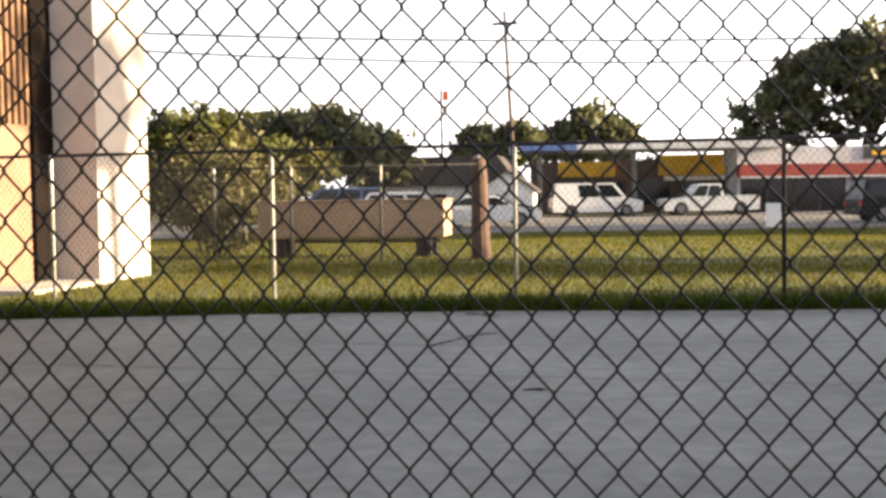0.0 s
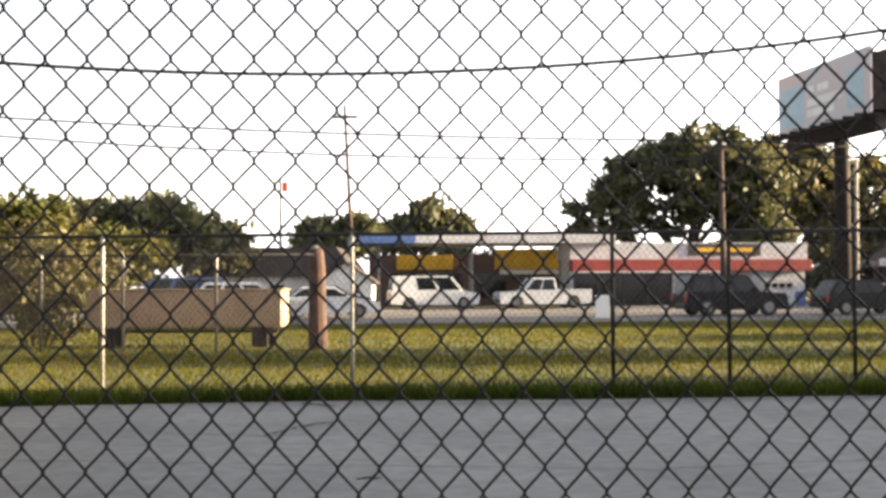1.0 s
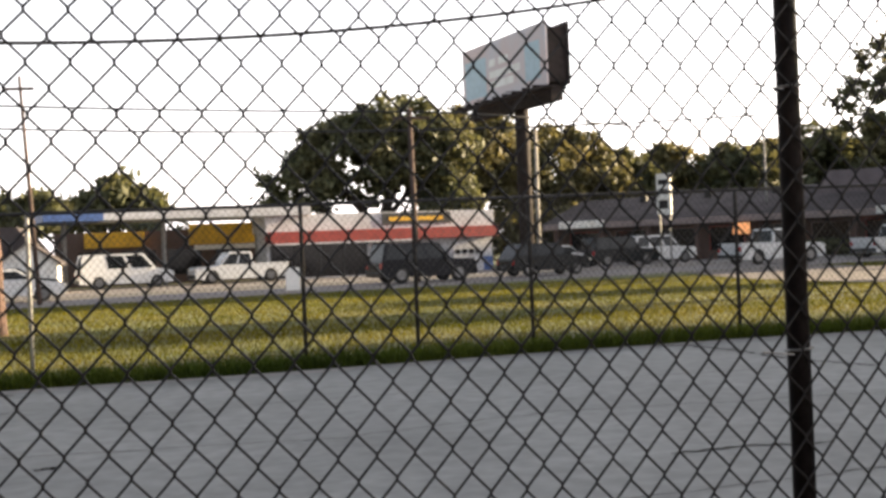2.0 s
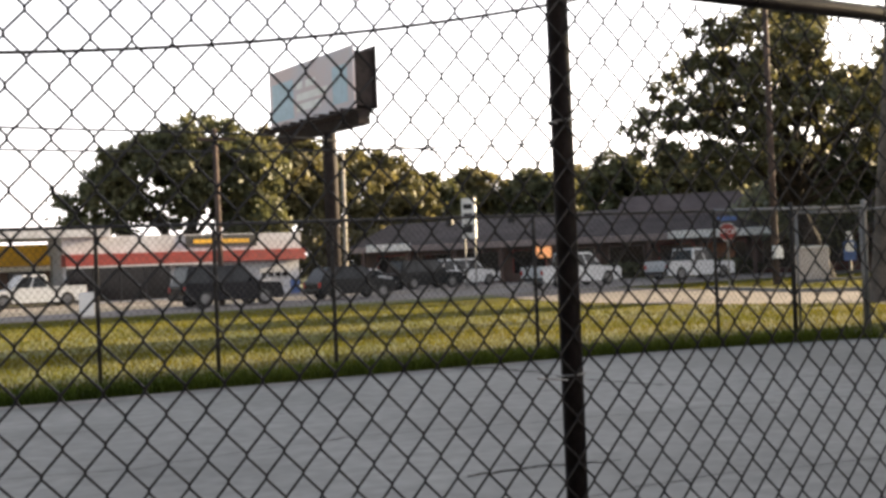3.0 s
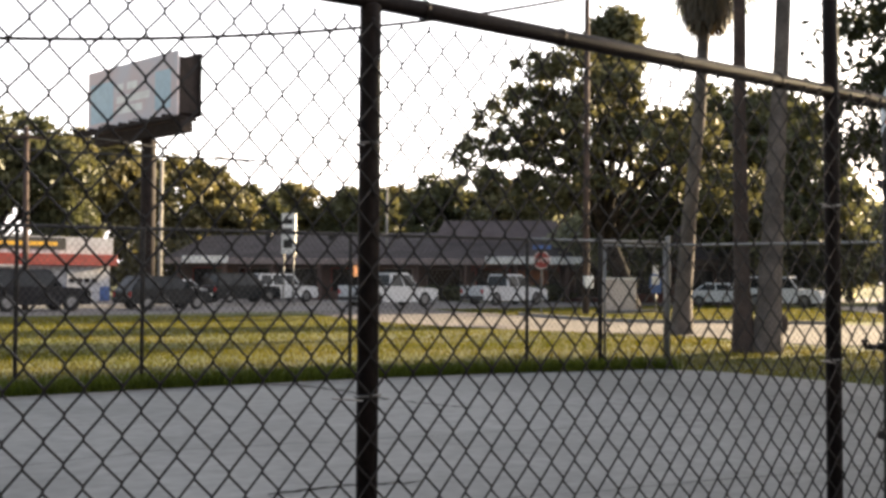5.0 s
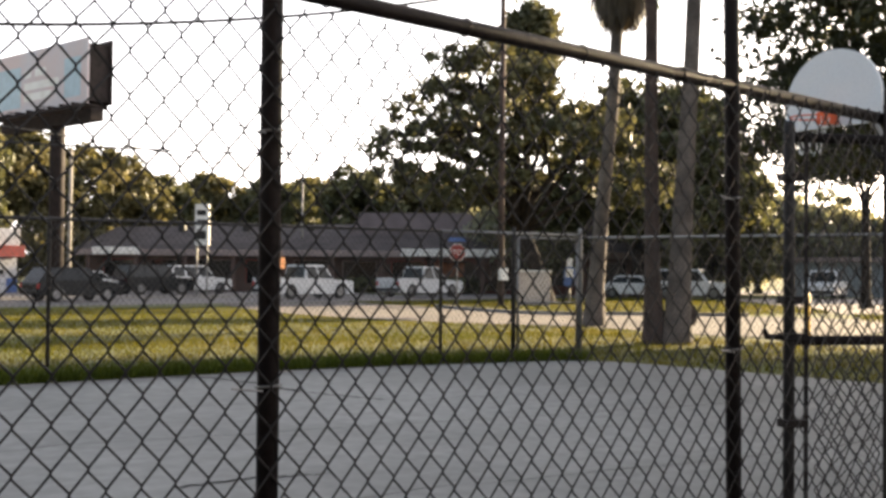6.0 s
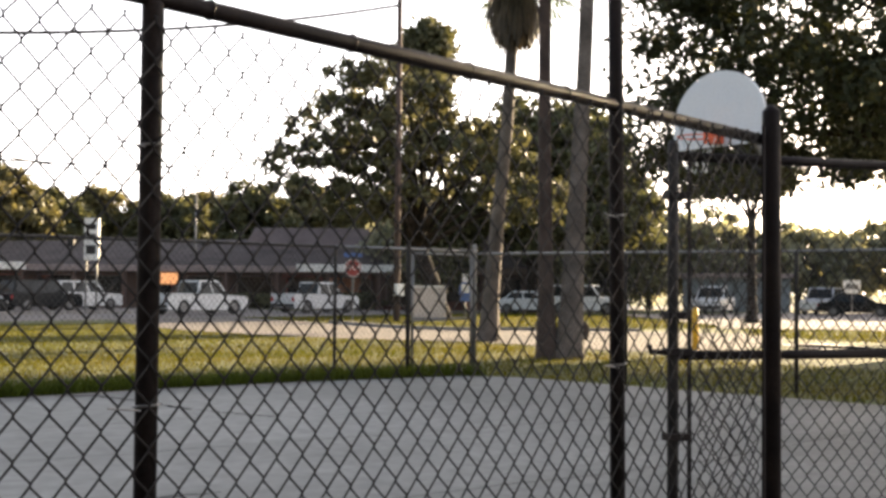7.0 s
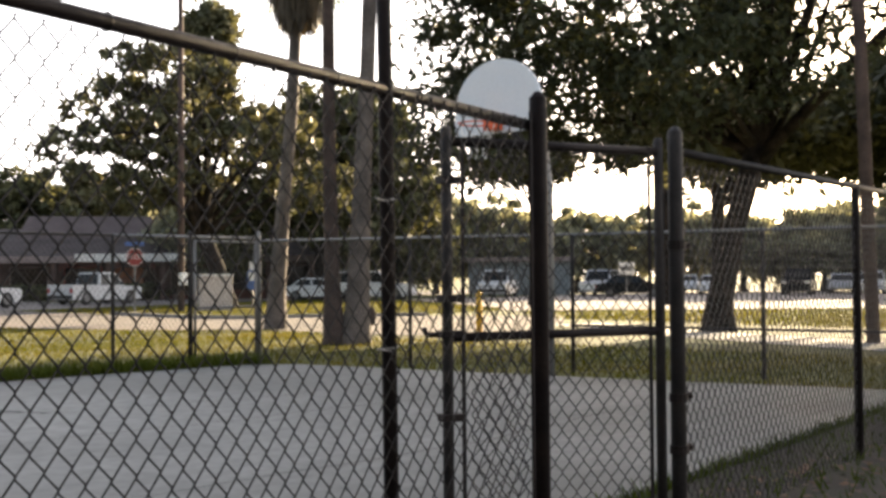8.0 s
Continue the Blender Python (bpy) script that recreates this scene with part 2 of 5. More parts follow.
def prism(bm, outline, y0, y1, inset0=0.0, inset1=0.0):
    """An outline in x and z, drawn out along y."""
    va = [bm.verts.new((x, y0, z)) for x, z in outline]
    vb = [bm.verts.new((x, y1, z)) for x, z in outline]
    bm.faces.new(va)
    bm.faces.new(vb[::-1])
    for i in range(len(outline)):
        j = (i + 1) % len(outline)
        bm.faces.new((va[j], va[i], vb[i], vb[j]))
    return bm


def slab(bm, outline, z0, z1):
    va = [bm.verts.new((x, y, z0)) for x, y in outline]
    vb = [bm.verts.new((x, y, z1)) for x, y in outline]
    bm.faces.new(va[::-1])
    bm.faces.new(vb)
    for i in range(len(outline)):
        j = (i + 1) % len(outline)
        bm.faces.new((va[i], va[j], vb[j], vb[i]))
    return bm


def quads(name, verts, mat, parent=None):
    """A mesh of loose four-cornered pieces from an array (n, 4, 3)."""
    n = len(verts)
    me = bpy.data.meshes.new(name)
    me.vertices.add(4 * n)
    me.vertices.foreach_set("co", np.ascontiguousarray(verts, dtype=np.float32).ravel())
    me.loops.add(4 * n)
    me.loops.foreach_set("vertex_index", np.arange(4 * n, dtype=np.int32))
    me.polygons.add(n)
    me.polygons.foreach_set("loop_start", np.arange(0, 4 * n, 4, dtype=np.int32))
    me.update(calc_edges=True)
    me.validate()
    me.materials.append(mat)
    ob = new(name, me)
    if parent is not None:
        ob.parent = parent
    return ob


def ground_z(x, y):
    """The land lies level round the court and falls a little towards the road."""
    d = math.hypot(x, y)
    k = min(max((d - 22) / 26, 0), 1)
    return -0.03 - 0.24 * k * k * (3 - 2 * k)


def draped(name, outline_fn, us, vs, lift, mat, **tags):
    """A sheet that follows the land; outline_fn gives the plan position of (u, v)."""
    bm = bmesh.new()
    grid = [[None] * len(vs) for _ in us]
    for i, u in enumerate(us):
        for j, v in enumerate(vs):
            x, y = outline_fn(u, v)
            grid[i][j] = bm.verts.new((x, y, ground_z(x, y) + lift))
    for i in range(len(us) - 1):
        for j in range(len(vs) - 1):
            bm.faces.new((grid[i][j], grid[i + 1][j], grid[i + 1][j + 1], grid[i][j + 1]))
    return tagged(part(name, bm, mat, smooth=True), **tags)

# ---- ground ----
dense = [float(v) for v in range(-60, 121, 2)]
draped("ground", lambda u, v: (u, v), [-1500, -700, -300, -150, -90] + dense + [160, 250, 450, 900, 1500],
       [-900, -300, -120, -60] + [float(v) for v in range(-30, 121, 2)] + [160, 250, 450, 900, 1500], 0.0, GRASS_SOIL,
       label="mown turf ground sloping gently to the road", category="ground", kind="structure")

COURT = [(-14, 0.9), (5.57, 3.24), (9.63, 3.73), (12.25, 4.05), (12.14, 4.79), (11.65, 7.3), (10.95, 12.2), (10.4, 12.75), (8, 12.95), (5.75, 12.9), (3.1, 12.55), (0, 12.05), (-2.4, 11.85), (-5, 11.3), (-7.2, 10.66), (-14, 9.0)]
court = thing("court", label="worn grey concrete ball court with cracks", category="court", kind="structure")
bm = slab(bmesh.new(), COURT, -0.25, 0.0)
part("court_slab", bm, CONCRETE, court)


def crack(points, width, seed, name="crack"):
    rng = random.Random(seed)
    bm, last = bmesh.new(), None
    for (x0, y0), (x1, y1) in zip(points, points[1:]):
        way = math.hypot(x1 - x0, y1 - y0)
        nx, ny = (y0 - y1) / way, (x1 - x0) / way
        for k in range(14):
            f = k / 14
            w = width * rng.uniform(0.3, 1.0)
            x, y = x0 + (x1 - x0) * f + rng.uniform(-0.03, 0.03), y0 + (y1 - y0) * f + rng.uniform(-0.03, 0.03)
            now = (bm.verts.new((x - nx * w, y - ny * w, 0.004)), bm.verts.new((x + nx * w, y + ny * w, 0.004)))
            if last:
                bm.faces.new((last[0], now[0], now[1], last[1]))
            last = now
    part(name, bm, CRACK, court)


crack([(-2.6, 11.6), (-2.4, 11.45), (-2.25, 11.3)], 0.07, 1)
crack([(-2.4, 9.0), (-2.14, 9.82), (-2.0, 9.92)], 0.03, 2)
crack([(-1.32, 7.0), (-1.18, 7.02)], 0.04, 3)
crack([(4.6, 12.6), (4.96, 12.44), (5.17, 11.43)], 0.08, 4)
crack([(5.17, 11.43), (5.19, 10.5), (5.45, 9.8), (5.6, 9.4)], 0.05, 5)
crack([(-6, 7.7), (0.54, 7.42), (2.21, 7.96), (3.49, 7.85), (9, 7.6)], 0.012, 6)
crack([(5.6, 9.4), (7.9, 9.0), (11.2, 9.3)], 0.012, 7)
crack([(-5.5, 9.6), (-2.4, 9.0), (1.0, 9.6), (5.4, 9.8)], 0.01, 8)
crack([(1.2, 4.9), (3.5, 5.3), (6.5, 5.2), (11.5, 5.9)], 0.01, 9)
crack([(2.3, 6.0), (2.8, 6.1), (3.3, 6.0)], 0.025, 10)

bm, last = bmesh.new(), None
for (x0, y0), (x1, y1) in zip(COURT[8:15], COURT[9:16]):
    for k in range(12):
        x, y = x0 + (x1 - x0) * k / 12, y0 + (y1 - y0) * k / 12
        w = 0.28 + 0.12 * noise.noise((x * 0.9, y, 0))
        now = (bm.verts.new((x, y - 0.02, 0.003)), bm.verts.new((x, y - 0.02 - w, 0.003)))
        if last:
            bm.faces.new((last[0], now[0], now[1], last[1]))
        last = now
part("edge_band", bm, EDGE, court, "pale band along the slab edge")

# main road, side street, parking lots
RD = 0.27
draped("road", lambda u, v: (u, 45.5 + RD * u + v), [float(v) for v in range(-150, 200, 4)], [0.0, 3, 6, 9, 12.0], 0.012, ASPHALT,
       label="worn grey two-lane asphalt road", category="road", kind="structure")
draped("parking_lot", lambda u, v: (u, 58.5 + RD * u + v), [float(v) for v in range(-60, 44, 4)], [0.0, 3, 6, 9, 12, 16, 20], 0.012, ASPHALT,
       label="pale paved parking lot before the shops", category="parking lot", kind="structure")


NEAR = [(20, 50), (17.0, 36), (16.3, 29), (16.8, 25), (18.3, 21.9), (17.8, 17.0), (19.3, 15.2), (24.5, 17.6), (34, 24.5)]
FARSIDE = [(27.5, 52), (26.9, 41.8), (25.4, 34.2), (25.8, 32.4), (28.5, 31.3), (31.5, 29), (32.5, 27), (33.5, 25.8), (34.5, 25.2)]


def street(u, v):
    k = min(int(u), len(NEAR) - 2)
    f = u - k
    p = [NEAR[k][i] + (NEAR[k + 1][i] - NEAR[k][i]) * f for i in (0, 1)]
    q = [FARSIDE[k][i] + (FARSIDE[k + 1][i] - FARSIDE[k][i]) * f for i in (0, 1)]
    return p[0] + (q[0] - p[0]) * v, p[1] + (q[1] - p[1]) * v


draped("side_street", street, [k / 4 for k in range(33)], [k / 5 for k in range(6)], 0.02, STREET,
       label="reddish-grey side street beside the lawn", category="street", kind="structure")
draped("street_kerb", lambda u, v: (street(u, 1.0)[0] + v, street(u, 1.0)[1] + v), [0.9 + k / 8 for k in range(34)], [0.0, 0.02, 0.2], 0.14, WALK,
       label="low concrete kerb round the grass island", category="kerb", kind="structure")
bm, rim_points = bmesh.new(), [street(0.9 + k / 8, 1.0) for k in range(34)]
feet = [(bm.verts.new((x, y, ground_z(x, y) - 0.1)), bm.verts.new((x, y, ground_z(x, y) + 0.14))) for x, y in rim_points]
for p_, q_ in zip(feet, feet[1:]):
    bm.faces.new((p_[0], q_[0], q_[1], p_[1]))
tagged(part("street_kerb_face", bm, EDGE), "grey face of the island kerb, darker than its top", "kerb", kind="structure")
draped("far_lot", lambda u, v: (float(np.interp(v, [-20, 10, 20.5, 28.0, 30.5, 33, 52], [56, 50, 46.5, 40.4, 37.5, 41, 54])) + u, v), [0.0, 2, 4, 7, 10, 14, 18, 23, 28, 34, 40, 46], [float(v) for v in range(-20, 54, 2)], 0.03, LOT,
       label="wide pale sunlit parking lot", category="parking lot", kind="structure")
draped("sidewalk", lambda u, v: (float(np.interp(u, [0, 7.5, 11.9, 15.3, 20], [17.6, 19.6, 21.4, 23.8, 27])) + v, u), [float(k) for k in range(-6, 19)], [-1.1, 0.0, 1.1], 0.02, WALK,
       label="pale concrete footpath across the grass", category="path", kind="structure")
draped("kerb_strip", lambda u, v: (u, 57.6 + RD * u + v), [float(v) for v in range(-60, 64, 4)], [0.0, 0.3], 0.13, WALK,
       label="pale concrete kerb along the road", category="kerb", kind="structure")
draped("dirt_strip", lambda u, v: (u, v + (u * 0.12 + 2.35 if v > 0 else 0)), [-6.0 + 1.5 * i for i in range(18)], [-4.0, -2.5, -1.0, 0.0, 0.25], 0.006, DIRT,
       label="bare dirt and thin grass along the court edge", category="dirt", kind="structure")

# grass blades
rng = np.random.default_rng(5)


def blades(name, n, place, height, width, label, mat=None):
    xy = place(n)
    z = np.array([ground_z(x, y) for x, y in xy])
    h = height * rng.uniform(0.4, 1.2, len(xy))
    ang = rng.uniform(0, math.pi, len(xy))
    dx, dy = np.cos(ang) * width, np.sin(ang) * width
    lean = rng.normal(0, 0.45, (len(xy), 2)) * h[:, None]
    v = np.zeros((len(xy), 4, 3))
    v[:, 0] = np.c_[xy[:, 0] - dx, xy[:, 1] - dy, z - 0.01]
    v[:, 1] = np.c_[xy[:, 0] + dx, xy[:, 1] + dy, z - 0.01]
    v[:, 2] = np.c_[xy[:, 0] + lean[:, 0] + dx * 0.3, xy[:, 1] + lean[:, 1] + dy * 0.3, z + h]
    v[:, 3] = np.c_[xy[:, 0] + lean[:, 0] - dx * 0.3, xy[:, 1] + lean[:, 1] - dy * 0.3, z + h]
    tagged(quads(name, v, mat or BLADE), label, "grass", kind="stuff")


def inside_court(x, y):
    far = np.interp(x, [-14, -7.2, -5, -2.4, 0, 3.1, 5.75, 8, 10.4, 11], [9.0, 10.66, 11.3, 11.85, 12.05, 12.55, 12.9, 12.95, 12.75, 12.2])
    return (x < 12.2 - (y - 4.5) * 0.165) & (y < far - 0.02) & (y > 2.57 + 0.12 * x)


def edge_place(n):
    x, y = rng.uniform(-12, 17, n), rng.uniform(-1, 20, n)
    keep = ~inside_court(x, y) & ((y > 9) | (x > 11.0)) & ~((x < -9) & (y > 13))
    return np.c_[x, y][keep]


def lawn_place(n):
    x, y = rng.uniform(-22, 30, n), rng.uniform(18, 46, n)
    side = np.interp(y, [17, 22, 25, 29, 36, 46], [17.6, 18.1, 16.7, 16.2, 16.9, 18.8])
    return np.c_[x, y][(x < side) & (y < 45.3 + RD * x)]


def lip_place(n):
    x = rng.uniform(-13, 10.7, n)
    far = np.interp(x, [-14, -7.2, -5, -2.4, 0, 3.1, 5.75, 8, 10.4, 11], [9.0, 10.66, 11.3, 11.85, 12.05, 12.55, 12.9, 12.95, 12.75, 12.2])
    return np.c_[x, far + np.abs(rng.normal(0, 0.3, n))]


blades("grass", 120000, edge_place, 0.065, 0.008, "mown green grass round the court")
blades("lip_grass", 30000, lip_place, 0.17, 0.008, "longer grass along the slab edge, its green darkened for shade", BLADE_SHADED)
def lot_verge_place(n):
    x, y = rng.uniform(24, 52, n), rng.uniform(4, 31, n)
    edge = np.interp(y, [-20, 10, 20.5, 28.0, 31], [56, 50, 46.5, 40.4, 38.5])
    street_side = np.interp(x, [19.3, 24.5, 34, 40], [15.2, 17.6, 24.5, 30])
    return np.c_[x, y][(x < edge) & (y < street_side + 1.5) & (x > 22.5 + y * 0.35)]


blades("lot_verge_grass", 45000, lot_verge_place, 0.08, 0.016, "sunlit grass verge before the wide lot")


def island_place(n):
    x, y = rng.uniform(25.5, 52, n), rng.uniform(31, 60, n)
    edge = np.interp(y, [31, 32.4, 34.2, 41.8, 52, 60], [29.5, 26.1, 25.7, 27.2, 27.8, 30])
    lot = np.interp(y, [28.0, 30.5, 33, 52, 60], [40.4, 37.5, 41, 54, 58])
    return np.c_[x, y][(x > edge) & (x < lot) & (y < 44.8 + RD * x)]


blades("island_grass", 60000, island_place, 0.07, 0.016, "sunlit grass island beside the street")
blades("lawn_grass", 170000, lawn_place, 0.05, 0.012, "mown lawn grass towards the road")


def near_place(n):
    x, y = rng.uniform(4.5, 16, n), rng.uniform(0.5, 4.2, n)
    y = np.minimum(y, 2.5 + 0.12 * x)
    return np.c_[x, y][rng.uniform(0, 1, n) < np.clip((y - 1.6) / 2.0, 0.12, 1)]


blades("verge_grass", 9000, near_place, 0.09, 0.008, "thin grass on the dirt verge", BLADE_SHADED)
v = np.zeros((1500, 4, 3))
c = np.c_[rng.uniform(4.5, 14, 1500), rng.uniform(0.3, 3.0, 1500)]
for i, (dx, dy) in enumerate(((-1, -0.5), (1, -0.5), (1, 0.5), (-1, 0.5))):
    t = rng.uniform(0, 6.28, 1500) if i == 0 else t
    v[:, i] = np.c_[c[:, 0] + 0.03 * (dx * np.cos(t) - dy * np.sin(t)), c[:, 1] + 0.03 * (dx * np.sin(t) + dy * np.cos(t)), -0.015 + rng.uniform(0, 0.02, 1500)]
tagged(quads("leaf_litter", v, LITTER), "dry brown fallen leaves on the dirt", "leaf litter", kind="stuff")

# ---- building by the court ----
hall = thing("building", (0.06, 0, 0), label="beige stucco hall with a white-lit pilaster", category="building")
part("wall", box(bmesh.new(), -24, -10.0, 13.9, 17.55, -0.3, 7.0), PEACH, hall)
part("pilaster", box(bmesh.new(), -9.996, -9.21, 15.96, 17.62, -0.3, 7.0, 0.015), STUCCO, hall, "grey-beige stucco pilaster")
part("plinth", box(bmesh.new(), -10.35, -9.0, 13.8, 16.05, -0.3, 0.03, 0.01), WALK, hall, "pale concrete footing")
# near-black strip proud of the wall, painted as the shade of a recess
part("shade_strip", box(bmesh.new(), -9.996, -9.93, 15.42, 15.95, 0.0, 6.8), RECESS_SHADE, hall, "dark strip painting the shade of a recess")
for i in range(9):
    part("batten", box(bmesh.new(), -9.996, -9.94, 14.0 + 0.16 * i, 14.07 + 0.16 * i, 2.35, 6.6, 0.004), BATTEN, hall)
part("door_panel", box(bmesh.new(), -9.996, -9.97, 14.05, 15.35, 0.05, 2.25, 0.01), PEACH, hall)

# unseen wall, added to darken the near court by hiding part of the sky
wall_back = tagged(part("sky_block_wall", box(bmesh.new(), -22, 3.5, -3.6, -3.3, -0.3, 6.5), STUCCO), "plain grey-beige stucco wall added behind the viewer to block sky light", "wall", kind="structure")

# ---- near fence ----
A0, U = Vector((0.99, 2.022, 0)), Vector((1, 0.12, 0)).normalized()
TURN = math.degrees(math.atan2(U.y, U.x))
PH, PV = 0.0751, 0.093


def wire_mesh(name, odd, z0, z1, radius=0.0027, sides=5, zref=0.963):
    """One zigzag wire, half a diamond wide, hooked round its neighbours."""
    bm = bmesh.new()
    k0, k1 = math.ceil((z0 - zref) / (PV / 2)), math.floor((z1 - zref) / (PV / 2))
    pts = []
    for k in range(k0, k1 + 1):
        right = (k + odd) % 2
        x = PH / 2 + 0.0016 if right else -0.0016
        z = zref + k * PV / 2
        s = 1 if right else -1
        pts += [(x - s * 0.004, 0.0018, z - 0.006), (x, 0.0022 * s, z), (x - s * 0.004, -0.0018, z + 0.006)]
    tube(bm, pts, radius, sides)
    me = bpy.data.meshes.new(name)
    bm.to_mesh(me)
    bm.free()
    me.materials.append(WIRE)
    return me


def post(bm, x, y, z0, z1, r, cap=True):
    tube(bm, [(x, y, z0), (x, y, z1 - 0.004), (x, y, z1)] + ([(x, y, z1 + r * 0.7)] if cap else []), [r, r, r * 0.98] + ([r * 0.35] if cap else []), 14)


fence = thing("chain_link_fence", tuple(A0), TURN, "black coated chain-link fence with a top rail", "fence")
for s, z1, r in ((-2.95, 1.845, 0.024), (0.115, 1.84, 0.0245), (2.675, 1.89, 0.034)):
    bm = bmesh.new()
    post(bm, s, 0.03 if r < 0.03 else 0.0, -0.25, z1, r)
    part("post", bm, BLACK_VINYL, fence, smooth=True)
part("tall_post", tube(bmesh.new(), [(1.80, 0.03, -0.25), (1.775, 0.03, 1.8), (1.755, 0.03, 2.8)], 0.024, 14), BLACK_VINYL, fence, "tall dark steel post", smooth=True)
part("top_rail", tube(bmesh.new(), [(-6, 0.03, 1.862), (0.115, 0.03, 1.855), (2.66, 0.03, 1.786)], 0.021, 12), BLACK_VINYL, fence, smooth=True)
part("tension_bar", box(bmesh.new(), 2.612, 2.628, -0.004, 0.004, 0.05, 1.83), BLACK_VINYL, fence)
for s, z in [(0.115, 1.52), (0.115, 0.955), (0.115, 0.45), (1.78, 1.45), (1.787, 0.98), (1.793, 0.5)]:
    bm = tube(bmesh.new(), [(s + 0.029 * math.cos(k), 0.03 + 0.029 * math.sin(k), z + 0.002 * k) for k in [j * 0.7 for j in range(10)]], 0.003, 6)
    tube(bm, [(s - 0.11, -0.004, z + 0.01), (s - 0.03, 0.002, z)], 0.0022, 5)
    part("wire_tie", bm, GALV, fence, "twisted bright wire tie")
for i, s in enumerate([-5.2 + 0.42 * j for j in range(18)]):
    bm = tube(bmesh.new(), [(s, 0.03 + 0.024 * math.cos(k), min(1.858, 1.858 - 0.0271 * s) + 0.024 * math.sin(k)) for k in [j * 0.6 for j in range(11)]], 0.0022, 5)
    part("rail_tie", bm, WIRE, fence)
odd_wire, even_wire = wire_mesh("wire", 1, 0.03, 1.845), wire_mesh("wire", 0, 0.03, 1.845)
S0 = -1.322
i0, i1 = math.ceil((-2.95 - S0) / (PH / 2)), math.floor((2.62 - S0) / (PH / 2))
for i in range(i0, i1):
    shared("wire", odd_wire if i % 2 else even_wire, fence, (S0 + i * PH / 2, 0, 0))

# gate posts, the open gate leaf and the fence beyond it
DPOS, EPOS = Vector((4.89, 2.49, 0)), Vector((7.76, 2.835, 0))
side_fence = thing("side_fence", tuple(DPOS), math.degrees(math.atan2(EPOS.y - DPOS.y, EPOS.x - DPOS.x)), "dark chain-link fence beyond the gate", "fence")
LEN = (EPOS - DPOS).length
for s, z1, r in ((0.0, 1.88, 0.036), (LEN, 1.79, 0.028), (2 * LEN, 1.79, 0.028)):
    bm = bmesh.new()
    post(bm, s, 0, -0.3, z1, r)
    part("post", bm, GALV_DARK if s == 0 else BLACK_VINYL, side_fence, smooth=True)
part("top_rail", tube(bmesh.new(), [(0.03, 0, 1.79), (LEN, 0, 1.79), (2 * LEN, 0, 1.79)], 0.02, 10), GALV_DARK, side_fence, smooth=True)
for i in range(int((2 * LEN - 0.1) / (PH / 2))):
    shared("wire", odd_wire if i % 2 else even_wire, side_fence, (0.06 + i * PH / 2, 0, -0.06))
for z in (0.40, 0.64, 1.35):
    bm = box(bmesh.new(), 0.02, 0.11, -0.02, 0.02, z - 0.018, z + 0.018, 0.005)
    tube(bm, [(0.09, -0.03, z), (0.09, 0.035, z)], 0.011, 8)
    tube(bm, [(0, 0, z - 0.02), (0, 0, z + 0.02)], 0.044, 12)
    part("hinge_band", bm, BLACK_VINYL, side_fence, "dark bolted hinge band")

TL = Vector((3.775, 2.929, 0))
GA = DPOS + Vector((-0.07, 0.05, 0))
leaf_len = (TL - GA).length
gate = thing("gate", tuple(GA), math.degrees(math.atan2(TL.y - GA.y, TL.x - GA.x)), "open dark steel gate leaf with chain-link filling", "gate")
for s in (0.0, leaf_len):
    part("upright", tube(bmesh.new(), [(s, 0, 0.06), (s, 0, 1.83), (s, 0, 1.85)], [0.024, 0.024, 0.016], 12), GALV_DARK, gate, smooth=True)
for z, r in ((1.785, 0.021), (0.955, 0.021), (0.10, 0.021)):
    part("crossbar", tube(bmesh.new(), [(0.02, 0, z), (leaf_len - 0.02, 0, z)], r, 12), BLACK_VINYL, gate, smooth=True)
for s in (0.06, leaf_len - 0.075):
    part("tension_bar", box(bmesh.new(), s, s + 0.016, 0.012, 0.02, 0.12, 1.8), BLACK_VINYL, gate)
for z in (0.62, 0.97, 1.12, 1.62):
    bm = box(bmesh.new(), leaf_len - 0.07, leaf_len + 0.035, -0.035, 0.035, z - 0.016, z + 0.016, 0.004)
    if z == 0.97:
        tube(bm, [(leaf_len + 0.02, 0, z), (leaf_len + 0.1, 0, z), (leaf_len + 0.11, 0, z + 0.03)], 0.012, 8)
    part("clamp", bm, BLACK_VINYL, gate, "dark bolted latch clamp")
gate_odd, gate_even = wire_mesh("wire", 1, 0.10, 1.79, zref=0.95), wire_mesh("wire", 0, 0.10, 1.79, zref=0.95)
for i in range(int((leaf_len - 0.14) / (PH / 2))):
    shared("wire", gate_odd if i % 2 else gate_even, gate, (0.07 + i * PH / 2, 0.014, 0))

